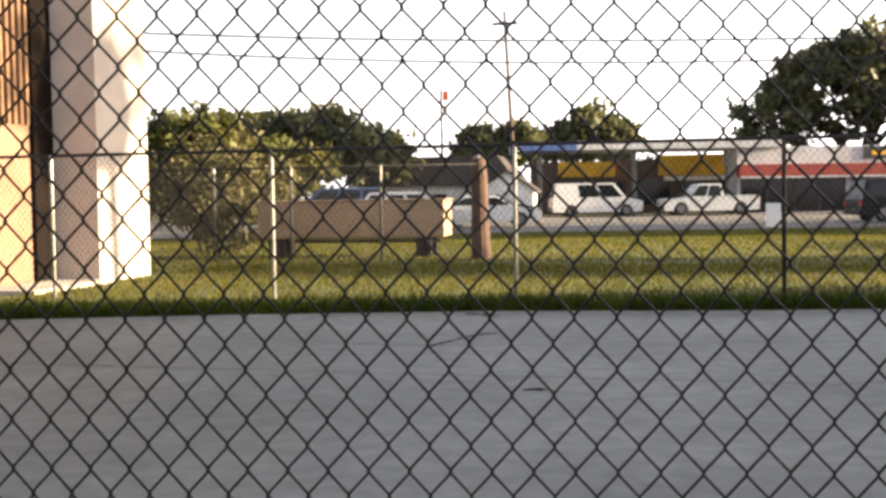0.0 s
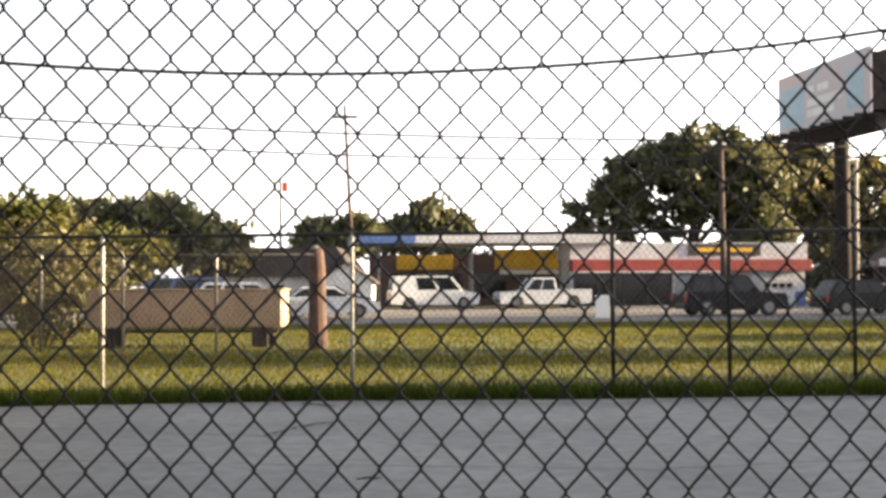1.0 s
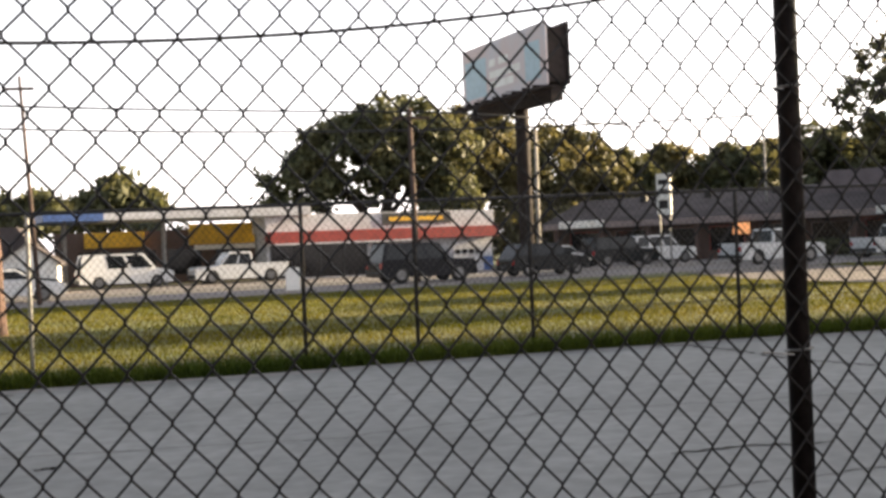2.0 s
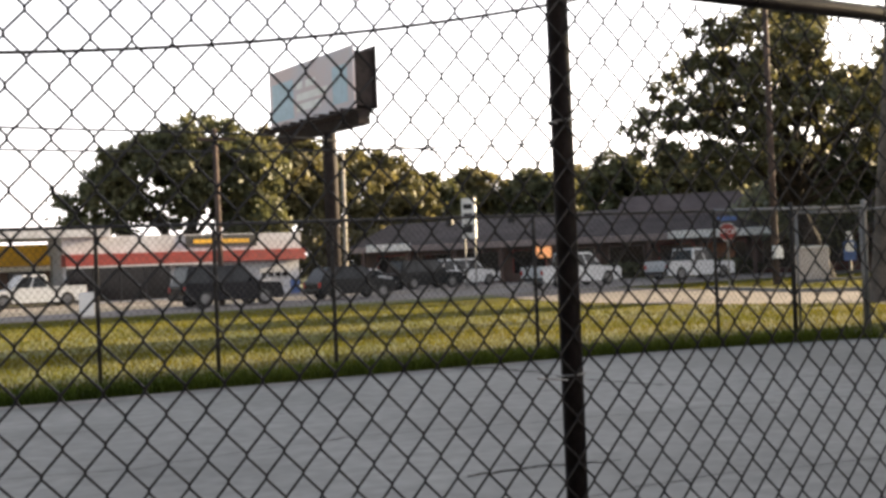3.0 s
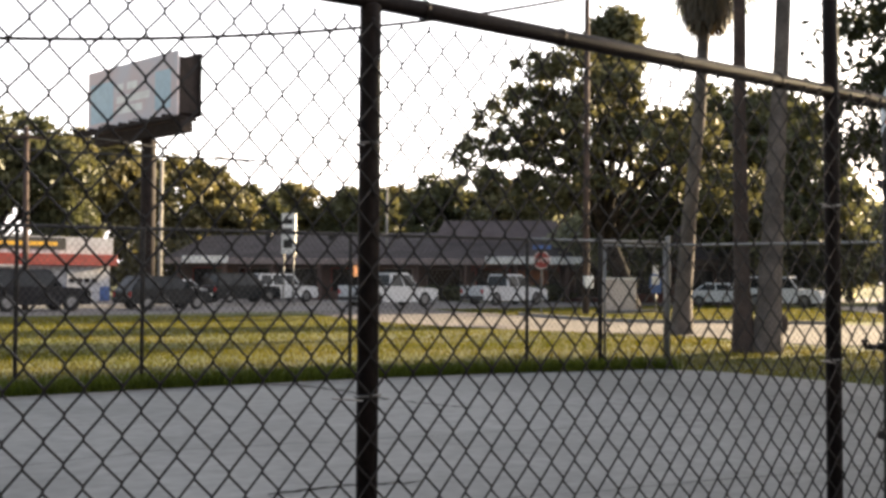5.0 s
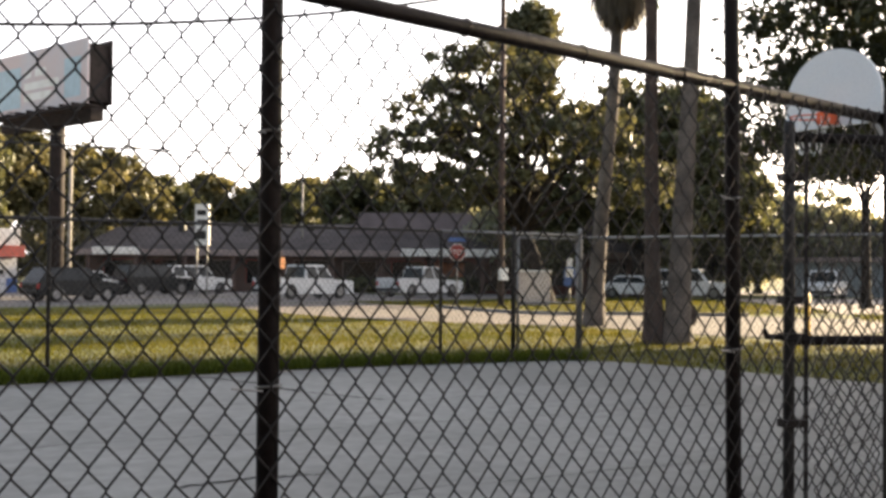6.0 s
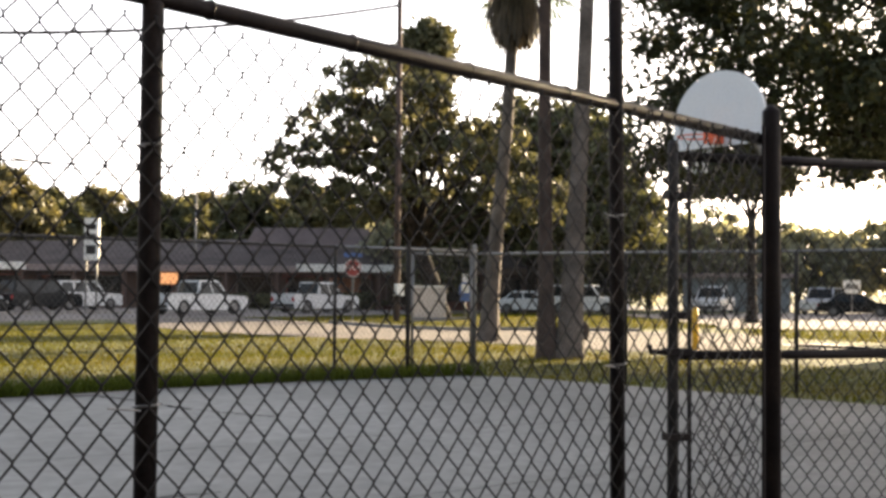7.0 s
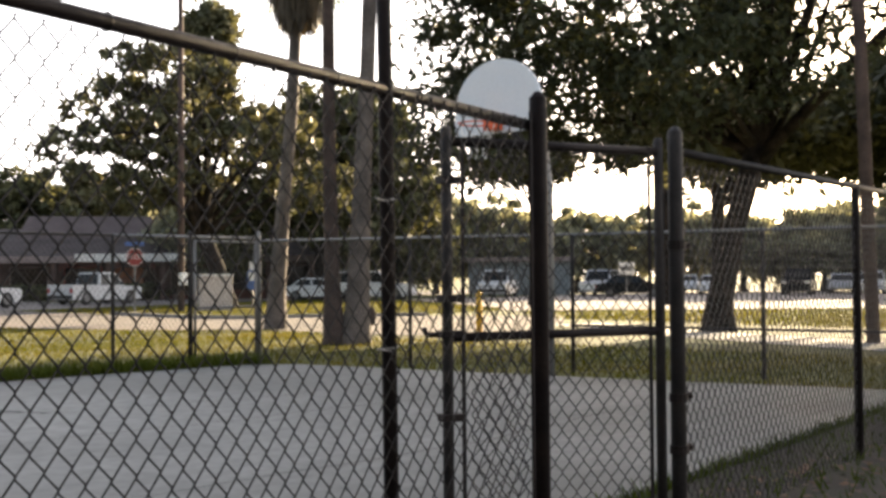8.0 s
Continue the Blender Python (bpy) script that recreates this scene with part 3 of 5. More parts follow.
# ---- far fences ----


def far_fabric(name, p0, p1, height, parent, radius=0.0016):
    """Thin diamond fabric of a distant fence, drawn as crossing wires."""
    p0, p1 = Vector(p0), Vector(p1)
    length, d = (p1 - p0).length, (p1 - p0).normalized()
    side = Vector((-d.y, d.x, 0))
    pitch, rows = 0.0751, int(height / 0.093)
    cols = int(length / pitch)
    verts = []
    for lean in (1, -1):
        for c in range(-rows, cols + rows):
            a = max(0, -c) if lean > 0 else max(0, c - cols)
            b = min(rows, cols - c) if lean > 0 else min(rows, c)
            if b <= a:
                continue
            q0 = p0 + d * (c + lean * a) * pitch + Vector((0, 0, 0.03 + a * 0.093))
            q1 = p0 + d * (c + lean * b) * pitch + Vector((0, 0, 0.03 + b * 0.093))
            w = (q1 - q0).normalized().cross(side) * radius
            o = side * radius * lean
            for n1, n2 in ((w + o, w - o), (w - o, -w - o), (-w - o, -w + o), (-w + o, w + o)):
                verts.append([q0 + n1, q1 + n1, q1 + n2, q0 + n2])
    ob = quads(name, np.array(verts), FARWIRE, parent)
    ob["kind"] = "stuff"
    return ob


FY, FX = 13.25, 11.08
far_fence = thing("far_fence", (0, 0, 0), 0, "galvanised chain-link fence along the far court edge", "fence")
for x in (-8.3, -5.33, -2.34, 0.67, 1.98, 3.37, 5.99, 8.63):
    bm = bmesh.new()
    post(bm, x, FY, -0.3, 1.80, 0.024)
    # posts left of x = 0 take the paler steel
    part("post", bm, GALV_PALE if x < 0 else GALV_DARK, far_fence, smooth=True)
bm = bmesh.new()
post(bm, FX, FY, -0.3, 1.88, 0.037)
part("corner_post", bm, GALV, far_fence, smooth=True)
bm = bmesh.new()
post(bm, 9.86, FY, -0.3, 1.86, 0.034)
part("gate_post", bm, GALV_DARK, far_fence, smooth=True)
part("top_rail", tube(bmesh.new(), [(-9.15, FY, 1.80), (9.86, FY, 1.80)], 0.021, 8), GALV_DARK, far_fence, smooth=True)
part("brace_rail", tube(bmesh.new(), [(8.63, FY, 1.80), (FX, FY, 1.80)], 0.023, 8), GALV, far_fence, smooth=True)
far_fabric("fabric", (-9.15, FY - 0.03, 0), (9.82, FY - 0.03, 0), 1.80, far_fence)
court_gate = thing("court_gate", (9.9, FY, 0), 0, "closed galvanised gate in the far court corner", "gate")
for x in (0.04, 1.12):
    part("upright", tube(bmesh.new(), [(x, 0, 0.04), (x, 0, 1.76)], 0.021, 8), GALV, court_gate, smooth=True)
for z in (1.74, 0.80, 0.05):
    part("crossbar", tube(bmesh.new(), [(0.04, 0, z), (1.12, 0, z)], 0.02, 8), GALV, court_gate, smooth=True)
far_fabric("fabric", (0.05, -0.02, 0), (1.11, -0.02, 0), 1.72, court_gate)
east_fence = thing("east_fence", (0, 0, 0), 0, "galvanised chain-link fence along the court side", "fence")
EAST = Vector((0.2226, -0.975, 0))
CORNER = Vector((FX, FY, 0))
for d in (2.6, 5.0, 7.4, 10.2, 13.2):
    p = CORNER + EAST * d
    bm = bmesh.new()
    post(bm, p.x, p.y, -0.3, 1.72, 0.026)
    part("post", bm, GALV_DARK, east_fence, smooth=True)
part("top_rail", tube(bmesh.new(), [CORNER + Vector((0, 0, 1.76)), CORNER + EAST * 5 + Vector((0, 0, 1.73)), CORNER + EAST * 16 + Vector((0, 0, 1.72))], 0.021, 8), GALV, east_fence, smooth=True)
part("mid_rail", tube(bmesh.new(), [CORNER + EAST * 5 + Vector((0, 0, 0.58)), CORNER + EAST * 16 + Vector((0, 0, 0.5))], 0.016, 8), GALV_DARK, east_fence, smooth=True)
far_fabric("fabric", CORNER, CORNER + EAST * 16, 1.7, east_fence)
plate = thing("notice_plate", (0.55, FY - 0.06, 0.0), 0, "blank white plate wired to the fence", "sign")
part("plate", box(bmesh.new(), -0.08, 0.08, -0.006, 0.006, 0.82, 1.08, 0.003), WHITE, plate)
for x in (-0.07, 0.07):
    part("wire_tie", tube(bmesh.new(), [(x, -0.01, 1.06), (x, 0.06, 1.07)], 0.003, 5), GALV, plate)

# fence before the tan box, with a reddish end post
yard_fence = thing("yard_fence", (0, 0, 0), 0, "weathered chain-link yard fence near the building", "fence")
for x in (-9.6, -8.0, -6.2):
    bm = bmesh.new()
    post(bm, x, 21.3, -0.3, 1.8, 0.03)
    part("post", bm, GALV, yard_fence, smooth=True)
part("top_rail", tube(bmesh.new(), [(-12, 21.3, 1.8), (-4.4, 21.6, 1.8)], 0.021, 8), GALV_DARK, yard_fence, smooth=True)
far_fabric("fabric", (-12, 21.27, 0), (-4.4, 21.57, 0), 1.8, yard_fence, 0.0022)
stub = thing("timber_post", (-4.45, 22.2, 0), 0, "thick weathered reddish timber post in the grass", "post")
part("shaft", tube(bmesh.new(), [(0.02, 0, -0.2), (0.0, 0, 0.8), (0.0, 0, 1.5), (-0.03, 0, 1.88), (-0.04, 0, 1.93)], [0.2, 0.17, 0.16, 0.15, 0.09], 12), REDWOOD, stub)
part("cap", tube(bmesh.new(), [(-0.04, 0, 1.925), (-0.04, 0, 1.99)], [0.1, 0.05], 10), GALV, stub, "grey metal cap")
bin_ = thing("panelled_box", (-7.3, 23.3, -0.05), 4, "long tan panelled box raised on dark stubby legs", "box")
part("shell", box(bmesh.new(), -1.95, 1.95, -0.55, 0.55, 0.42, 1.17, 0.05), TAN, bin_)
part("lid_edge", box(bmesh.new(), -1.98, 1.98, -0.58, 0.58, 1.172, 1.2, 0.01), TAN, bin_)
for x in (-1.95 + 0.03, -0.65, 0.65, 1.92):
    part("rib", box(bmesh.new(), x - 0.025, x + 0.025, -0.575, -0.551, 0.42, 1.16, 0.004), TAN, bin_)
for x in (-1.6, 1.5):
    for y in (-0.4, 0.4):
        part("leg", box(bmesh.new(), x - 0.16, x + 0.16, y - 0.07, y + 0.07, -0.15, 0.419, 0.02), STEEL_BROWN, bin_)
part("skid", box(bmesh.new(), -1.9, 1.8, -0.06, 0.06, 0.3, 0.36, 0.01), STEEL_BROWN, bin_)

# ---- basketball goal ----
goal = thing("basketball_goal", (11.5, 8.2, 0), 0, "fan-shaped white backboard on a galvanised gooseneck post", "basketball hoop")
part("pole", tube(bmesh.new(), [(0, 0, -0.4), (0, 0, 2.3), (-0.02, 0.05, 2.75), (-0.12, 0.2, 3.1), (-0.24, 0.45, 3.28)], 0.045, 14), GALV, goal, smooth=True)
part("arm", tube(bmesh.new(), [(-0.0, 0.02, 2.5), (-0.24, 0.45, 3.05)], 0.025, 8), GALV_DARK, goal, smooth=True)
out = [(-0.68, 2.97), (0.68, 2.97)] + [(0.69, 3.2)] + [(0.68 * math.cos(k * math.pi / 16), 3.28 + 0.60 * math.sin(k * math.pi / 16)) for k in range(17)] + [(-0.69, 3.2)]
bm = prism(bmesh.new(), out, -0.02, 0.02)
bmesh.ops.rotate(bm, verts=bm.verts, cent=(0, 0, 0), matrix=Matrix.Rotation(radians(-90), 3, "Z"))
bmesh.ops.translate(bm, verts=bm.verts, vec=(-0.3, 0.55, 0))
part("backboard", bm, BOARD, goal, "white fan-shaped metal backboard")
ring = [(-0.3 - 0.18 - 0.225 + 0.225 * math.cos(k * math.pi / 12), 0.55 + 0.225 * math.sin(k * math.pi / 12), 3.05) for k in range(25)]
rim = part("rim", tube(bmesh.new(), ring, 0.01, 8, False), ORANGE, goal, smooth=True)
part("rim_bracket", box(bmesh.new(), -0.49, -0.322, 0.46, 0.64, 2.99, 3.14, 0.008), ORANGE, goal)
for k in range(10):
    t0, t1 = k * math.pi / 5, (k + 0.5) * math.pi / 5
    c = Vector((-0.705, 0.55, 0))
    pts = [c + Vector((0.225 * math.cos(t0), 0.225 * math.sin(t0), 3.04)), c + Vector((0.17 * math.cos(t1), 0.17 * math.sin(t1), 2.88)), c + Vector((0.13 * math.cos(t0), 0.13 * math.sin(t0), 2.72)), c + Vector((0.11 * math.cos(t1), 0.11 * math.sin(t1), 2.62))]
    part("net_cord", tube(bmesh.new(), pts, 0.004, 5), WHITE, goal)

# ---- trees ----


def foliage(seed, blobs, clumps, per, size, clump_r):
    """Leaves gathered in clumps near the skin of several uneven lobes."""
    g = np.random.default_rng(seed)
    w = np.array([b[3] * b[4] * b[5] for b in blobs]) ** 0.75
    clumps = int(clumps * 1.15)
    which = g.choice(len(blobs), clumps, p=w / w.sum())
    b = np.array(blobs)[which]
    d = g.normal(size=(clumps, 3))
    d /= np.linalg.norm(d, axis=1)[:, None]
    centres = b[:, :3] + d * b[:, 3:] * (g.uniform(0.12, 1, (clumps, 1)) ** 0.4)
    k = clumps * per
    off = g.normal(size=(k, 3)) * 0.5
    off[:, 2] *= 0.65
    p = np.repeat(centres, per, 0) + off * clump_r * np.repeat(g.uniform(0.6, 1.35, clumps), per)[:, None]
    a = g.normal(size=(k, 3))
    a /= np.linalg.norm(a, axis=1)[:, None]
    c = np.cross(a, g.normal(size=(k, 3)))
    c /= np.linalg.norm(c, axis=1)[:, None]
    s = size * g.uniform(0.65, 1.4, (k, 1))
    v = np.stack([p - a * s, p + c * s * 0.45, p + a * s, p - c * s * 0.45], 1)
    return v, centres


def tree(base, trunk_h, trunk_r, blobs, clumps, per, size, leaf, label, seed, clump_r=0.7, lean=(0, 0), limbs=12, bark=None, group=""):
    """blobs: lobes of the crown, relative to the base: x, y, z and three radii."""
    rng2 = random.Random(seed)
    z = ground_z(base[0], base[1])
    ob = thing("tree", (base[0], base[1], z), 0, label, "tree", group)
    bm = bmesh.new()
    top = Vector((lean[0], lean[1], trunk_h))
    mid = Vector((lean[0] * 0.35, lean[1] * 0.35, trunk_h * 0.5))
    tube(bm, [(0, 0, -0.3), (0, 0, 0.02), (0.02, 0, trunk_h * 0.15), tuple(mid), tuple(top)], [trunk_r * 1.9, trunk_r * 1.5, trunk_r * 1.08, trunk_r * 0.92, trunk_r * 0.85], 12)
    part("trunk", bm, bark or BARK, ob, smooth=True)
    v, centres = foliage(seed, blobs, clumps, per, size, clump_r)
    quads("crown", v, leaf, ob)
    for i in range(limbs):
        end = Vector(centres[rng2.randrange(len(centres))])
        start = top + Vector((0, 0, -rng2.uniform(0, 0.12) * trunk_h))
        way = end - start
        bend = Vector((rng2.uniform(-1, 1), rng2.uniform(-1, 1), rng2.uniform(0.0, 0.9))) * way.length * 0.12
        r0 = trunk_r * rng2.uniform(0.3, 0.6)
        pts = [start - Vector((0, 0, trunk_r * 0.4)), start + way * 0.3 + bend * 0.8, start + way * 0.62 + bend, end]
        bm = tube(bmesh.new(), pts, [r0, r0 * 0.75, r0 * 0.45, r0 * 0.12], 7)
        for j in range(3):
            q = Vector(centres[rng2.randrange(len(centres))])
            s2 = start + way * 0.55 + bend
            if (q - s2).length < way.length * 0.75:
                tube(bm, [s2, s2 + (q - s2) * 0.5 + Vector((0, 0, 0.1)), q], [r0 * 0.42, r0 * 0.25, r0 * 0.07], 5)
        part("limb", bm, bark or BARK, ob, smooth=True)
    return ob


# the big oak beside the court; its sunward neighbours are added to cast shade
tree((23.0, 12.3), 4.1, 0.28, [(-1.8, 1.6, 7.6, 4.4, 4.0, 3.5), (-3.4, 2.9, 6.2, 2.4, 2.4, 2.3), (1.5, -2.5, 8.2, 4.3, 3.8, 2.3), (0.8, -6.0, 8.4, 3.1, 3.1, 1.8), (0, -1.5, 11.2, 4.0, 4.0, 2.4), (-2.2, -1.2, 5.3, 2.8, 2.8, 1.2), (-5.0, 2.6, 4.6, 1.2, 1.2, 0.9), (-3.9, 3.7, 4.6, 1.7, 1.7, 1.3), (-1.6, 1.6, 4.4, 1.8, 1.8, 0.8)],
     640, 76, 0.105, BACKLIT_LEAF, "large dark spreading oak backlit by the sun", 11, 0.6, (0.42, -0.75), 20)
tree((28.02, -1.93), 3.2, 0.36, [(0, 0, 7.0, 6.5, 6.0, 3.6), (-3, 4, 6.2, 4.0, 4.0, 2.6), (2, -5, 6.2, 5, 5, 3)], 420, 60, 0.2, BACKLIT_LEAF, "broad oak added out of view to shade the court", 12, 0.9, (0, 0), 12)
tree((36.63, 10.12), 3.0, 0.3, [(0, 0, 6.6, 4.6, 4.6, 2.6), (1, 3, 6.0, 3.5, 3.5, 2.2)], 240, 50, 0.24, BACKLIT_LEAF, "oak added out of view by the lot to shade the court", 13, 0.9, (0, 0), 8)
tree((32.6, 17.6), 3.9, 0.24, [(0, 0, 5.7, 3.9, 3.7, 1.4), (3.0, -2.1, 5.9, 3.0, 3.0, 1.3)], 230, 52, 0.19, OAK_LEAF, "high-crowned oak added behind the large oak to shade the court", 17, 0.8, (0, 0), 10)
tree((53.2, 59.1), 3.2, 0.36, [(0, 0, 9.4, 5.4, 5.4, 5.0), (2.0, -1.4, 5.6, 4.3, 4.3, 3.4), (2.7, -2.2, 11.6, 3.0, 3.0, 2.6), (-5.0, 3.0, 5.0, 3.4, 3.0, 3.2), (4.5, -3.5, 7.5, 3.2, 3.0, 3.4)], 560, 56, 0.3, DEEP_LEAF, "dense dark tree behind the palm trunks", 18, 0.8, (0, 0), 8)
# two added shadow casters for the lawn, trunks lined up behind fence posts
tree((49.0, 29.4), 7.6, 0.26, [(0, 0, 10.1, 2.4, 2.1, 1.3), (-1.5, 0.5, 10.5, 1.7, 1.6, 1.0)], 130, 54, 0.2, BACKLIT_LEAF, "tall tree added to cast a shadow band on the lawn", 19, 0.7, (0, 0), 8)
tree((46.0, 35.2), 5.4, 0.22, [(0, 0, 7.4, 2.4, 2.2, 1.2), (-2.0, 0.8, 7.1, 1.8, 1.4, 0.9)], 100, 50, 0.2, BACKLIT_LEAF, "tall tree added by the lot to cast a second lawn shadow band", 20, 0.7, (0, 0), 8)
# the open-branched oak across the side street
tree((36.74, 47.77), 4.0, 0.45, [(-2.6, 0.8, 9.6, 3.6, 3.4, 3.0), (-6.2, 3.0, 8.0, 2.6, 2.6, 2.2), (0.8, -1.2, 8.8, 3.2, 3.2, 3.0), (-3.2, 1.2, 6.0, 3.2, 3.0, 1.1), (3.0, -2.8, 6.8, 2.6, 2.6, 1.8), (-0.8, 0, 11.9, 2.0, 1.9, 1.2), (-5.0, 2.4, 10.2, 1.8, 1.8, 1.4), (-3.4, 1.4, 12.2, 2.6, 2.4, 1.3)],
     300, 52, 0.2, OAK_LEAF, "tall open-branched oak with gaps of sky", 14, 0.55, (-1.1, 0.6), 22)
tree((49.83, 66.54), 13, 0.3, [(0, 0, 18.2, 1.9, 1.9, 2.6), (0.3, 0, 14.5, 1.6, 1.6, 1.4)], 90, 60, 0.32, OAK_LEAF, "tall slim pine above the other trees", 15, 0.7, (-0.3, 0.2), 6)
# trees across the main road
tree((10.7, 91.81), 3.5, 0.6, [(-1.0, 0, 9.0, 5.0, 4, 3.6), (2.0, 0, 10.6, 4.4, 4, 3.4), (-5.4, 0, 6.8, 3.2, 3, 2.2), (5.2, 0, 9.0, 3.6, 3.5, 3.6), (6.0, 0, 5.0, 3, 3, 2.4)], 330, 80, 0.3, DEEP_LEAF, "large dark green oak behind the shop", 21, 0.8, (0.4, 0), 10)
tree((21.12, 98.25), 3.2, 0.4, [(-1, 0, 9.4, 4.4, 4, 4.2), (2.5, 0, 8.4, 3.4, 3, 3.8), (0, -2, 3.2, 4.5, 2.5, 2.8)], 250, 70, 0.3, OLIVE_LEAF, "olive-green tree catching evening light", 22, 0.75)
tree((28.12, 99.49), 3.2, 0.4, [(0, 0, 8.4, 4.6, 4, 4.0), (3.4, 0, 7.2, 3.2, 3, 3.0), (-1, -2, 3.2, 4.5, 2.5, 2.8)], 250, 70, 0.3, OLIVE_LEAF, "olive-green tree beside the plaza roof", 23, 0.75)
ROW = [((35.6, 102.82), 10.0, DEEP_LEAF), ((42.55, 108.2), 11.2, OLIVE_LEAF), ((47.16, 103.24), 10.4, DEEP_LEAF), ((52.66, 105.51), 11.2, OLIVE_LEAF), ((51.82, 95.24), 11.2, DEEP_LEAF), ((58.86, 96.57), 11.7, OLIVE_LEAF), ((65.04, 90.72), 12.0, DEEP_LEAF), ((59.13, 82.28), 10.5, OLIVE_LEAF), ((69.29, 80.74), 11.7, DEEP_LEAF)]
for i, ((x, y), h, lf) in enumerate(ROW):
    tree((x, y), 3.0, 0.3, [(0, 0, h * 0.62, 4.0, 4.0, h * 0.34), (2.0 * (-1) ** i, 1, h * 0.45, 3.2, 3.0, h * 0.28), (-1.0, 0, h * 0.85, 1.8, 1.8, h * 0.16)],
         190, 60, 0.34, lf, "dark green tree in the row behind the plaza" if lf is DEEP_LEAF else "olive green tree in the row behind the plaza", 30 + i, 0.8, (0, 0), 5, group="trees behind the plaza")
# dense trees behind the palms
# two of these take the leaf colour lightened for haze
for i, (x, y, h, lf) in enumerate(((60.6, 65.1, 12.0, DEEP_LEAF), (51.5, 69.5, 7.5, HAZE_LEAF), (60.6, 59.6, 9.0, DEEP_LEAF), (67.0, 68.5, 8.5, HAZE_LEAF))):
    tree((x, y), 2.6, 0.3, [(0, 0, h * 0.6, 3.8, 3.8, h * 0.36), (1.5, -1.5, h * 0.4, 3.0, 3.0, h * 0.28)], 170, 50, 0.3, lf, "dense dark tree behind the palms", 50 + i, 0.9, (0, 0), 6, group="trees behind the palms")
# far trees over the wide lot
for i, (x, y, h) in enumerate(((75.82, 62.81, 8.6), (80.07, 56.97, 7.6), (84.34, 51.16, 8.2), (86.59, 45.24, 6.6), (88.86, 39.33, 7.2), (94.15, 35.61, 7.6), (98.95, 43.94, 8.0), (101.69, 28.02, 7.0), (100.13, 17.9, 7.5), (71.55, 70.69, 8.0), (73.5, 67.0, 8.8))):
    tree((x, y), 2.6, 0.26, [(0, 0, h * 0.58, 4.4, 4.4, h * 0.36), (2.2, -2.2, h * 0.42, 3.4, 3.4, h * 0.28)], 120, 56, 0.34, HAZE_LEAF, "green tree beyond the wide lot, leaves lightened for haze", 60 + i, 0.8, (0, 0), 4, group="trees beyond the lot")
# left side
tree((-17.56, 37.99), 1.6, 0.15, [(0, 0, 3.1, 1.7, 1.6, 1.5), (-1.6, 0, 2.6, 1.6, 1.5, 1.6), (1.4, 0, 2.3, 1.2, 1.2, 1.2)], 150, 60, 0.17, LIME_LEAF, "yellow-green leafy tree beside the building", 80, 0.6, (0, 0), 6)
tree((-23.45, 64.18), 2.4, 0.3, [(-2, 0, 4.2, 3.2, 3, 2.0), (1.6, 0, 4.6, 3.0, 3, 2.0), (4.6, 0, 3.9, 2.6, 2.6, 1.6)], 230, 56, 0.3, DEEP_LEAF, "rounded dark green trees behind a house", 81, 0.8)
tree((-19.0, 50.6), 1.5, 0.16, [(0, 0, 2.8, 2.2, 2, 1.4), (-2.4, 0, 2.5, 1.8, 2, 1.3)], 120, 50, 0.22, LIME_LEAF, "low yellow-green tree over parked cars", 82, 0.6)
tree((-21.14, 111.99), 3, 0.3, [(0, 0, 6.2, 2.6, 2.6, 1.9), (3.4, 0, 6.3, 2.6, 2.4, 1.9)], 120, 46, 0.45, DEEP_LEAF, "small far dark tree above the roofs", 83, 0.9)
tree((-11.09, 116.19), 4, 0.3, [(0, 0, 7.4, 3.0, 2.6, 2.3), (2.6, 0, 6.6, 2.2, 2.2, 1.7), (-2.6, 0, 6.4, 2.0, 2.0, 1.7)], 130, 46, 0.5, DEEP_LEAF, "bushy far tree above the yellow shop", 84, 0.9)
tree((-6.8, 90.49), 2.0, 0.2, [(0, 0, 2.4, 2.4, 1.6, 1.9), (2.6, 0, 2.2, 2.0, 1.5, 1.7)], 110, 46, 0.3, DEEP_LEAF, "dark shrubby tree between the shops", 85, 0.7)


def hedge(at, size, count, leaf, label, seed, leafsize=0.12):
    ob = thing("shrub", at, 0, label, "shrub")
    v, c = foliage(seed, [(0, 0, size[2] * 0.55, size[0], size[1], size[2] * 0.5)], count, 40, leafsize, 0.4)
    v[:, :, 2] = np.maximum(v[:, :, 2], 0.0)
    quads("leaves", v, leaf, ob)
    for i in range(5):
        part("stem", tube(bmesh.new(), [(0.1 * i - 0.2, 0, -0.1), (size[0] * 0.3 * (i - 2), 0.1 * i, size[2] * 0.6)], [0.03, 0.01], 6), BARK, ob)


hedge((-10.73, 23.79, -0.04), (1.3, 1.0, 2.2), 60, HEDGE_LEAF, "tangled brownish vine shrub on the fence", 90, 0.09)
hedge((-11.58, 26.67, -0.06), (1.6, 1.2, 2.8), 60, HEDGE_LEAF, "yellow-green shrub behind the yard fence", 91, 0.1)
hedge((40.59, 74.81, -0.27), (2.4, 0.7, 1.0), 60, DEEP_LEAF, "low dark hedge before the plaza", 92, 0.2)
hedge((46.21, 70.46, -0.27), (2.4, 0.7, 1.0), 60, DEEP_LEAF, "low dark hedge before the plaza windows", 93, 0.2)


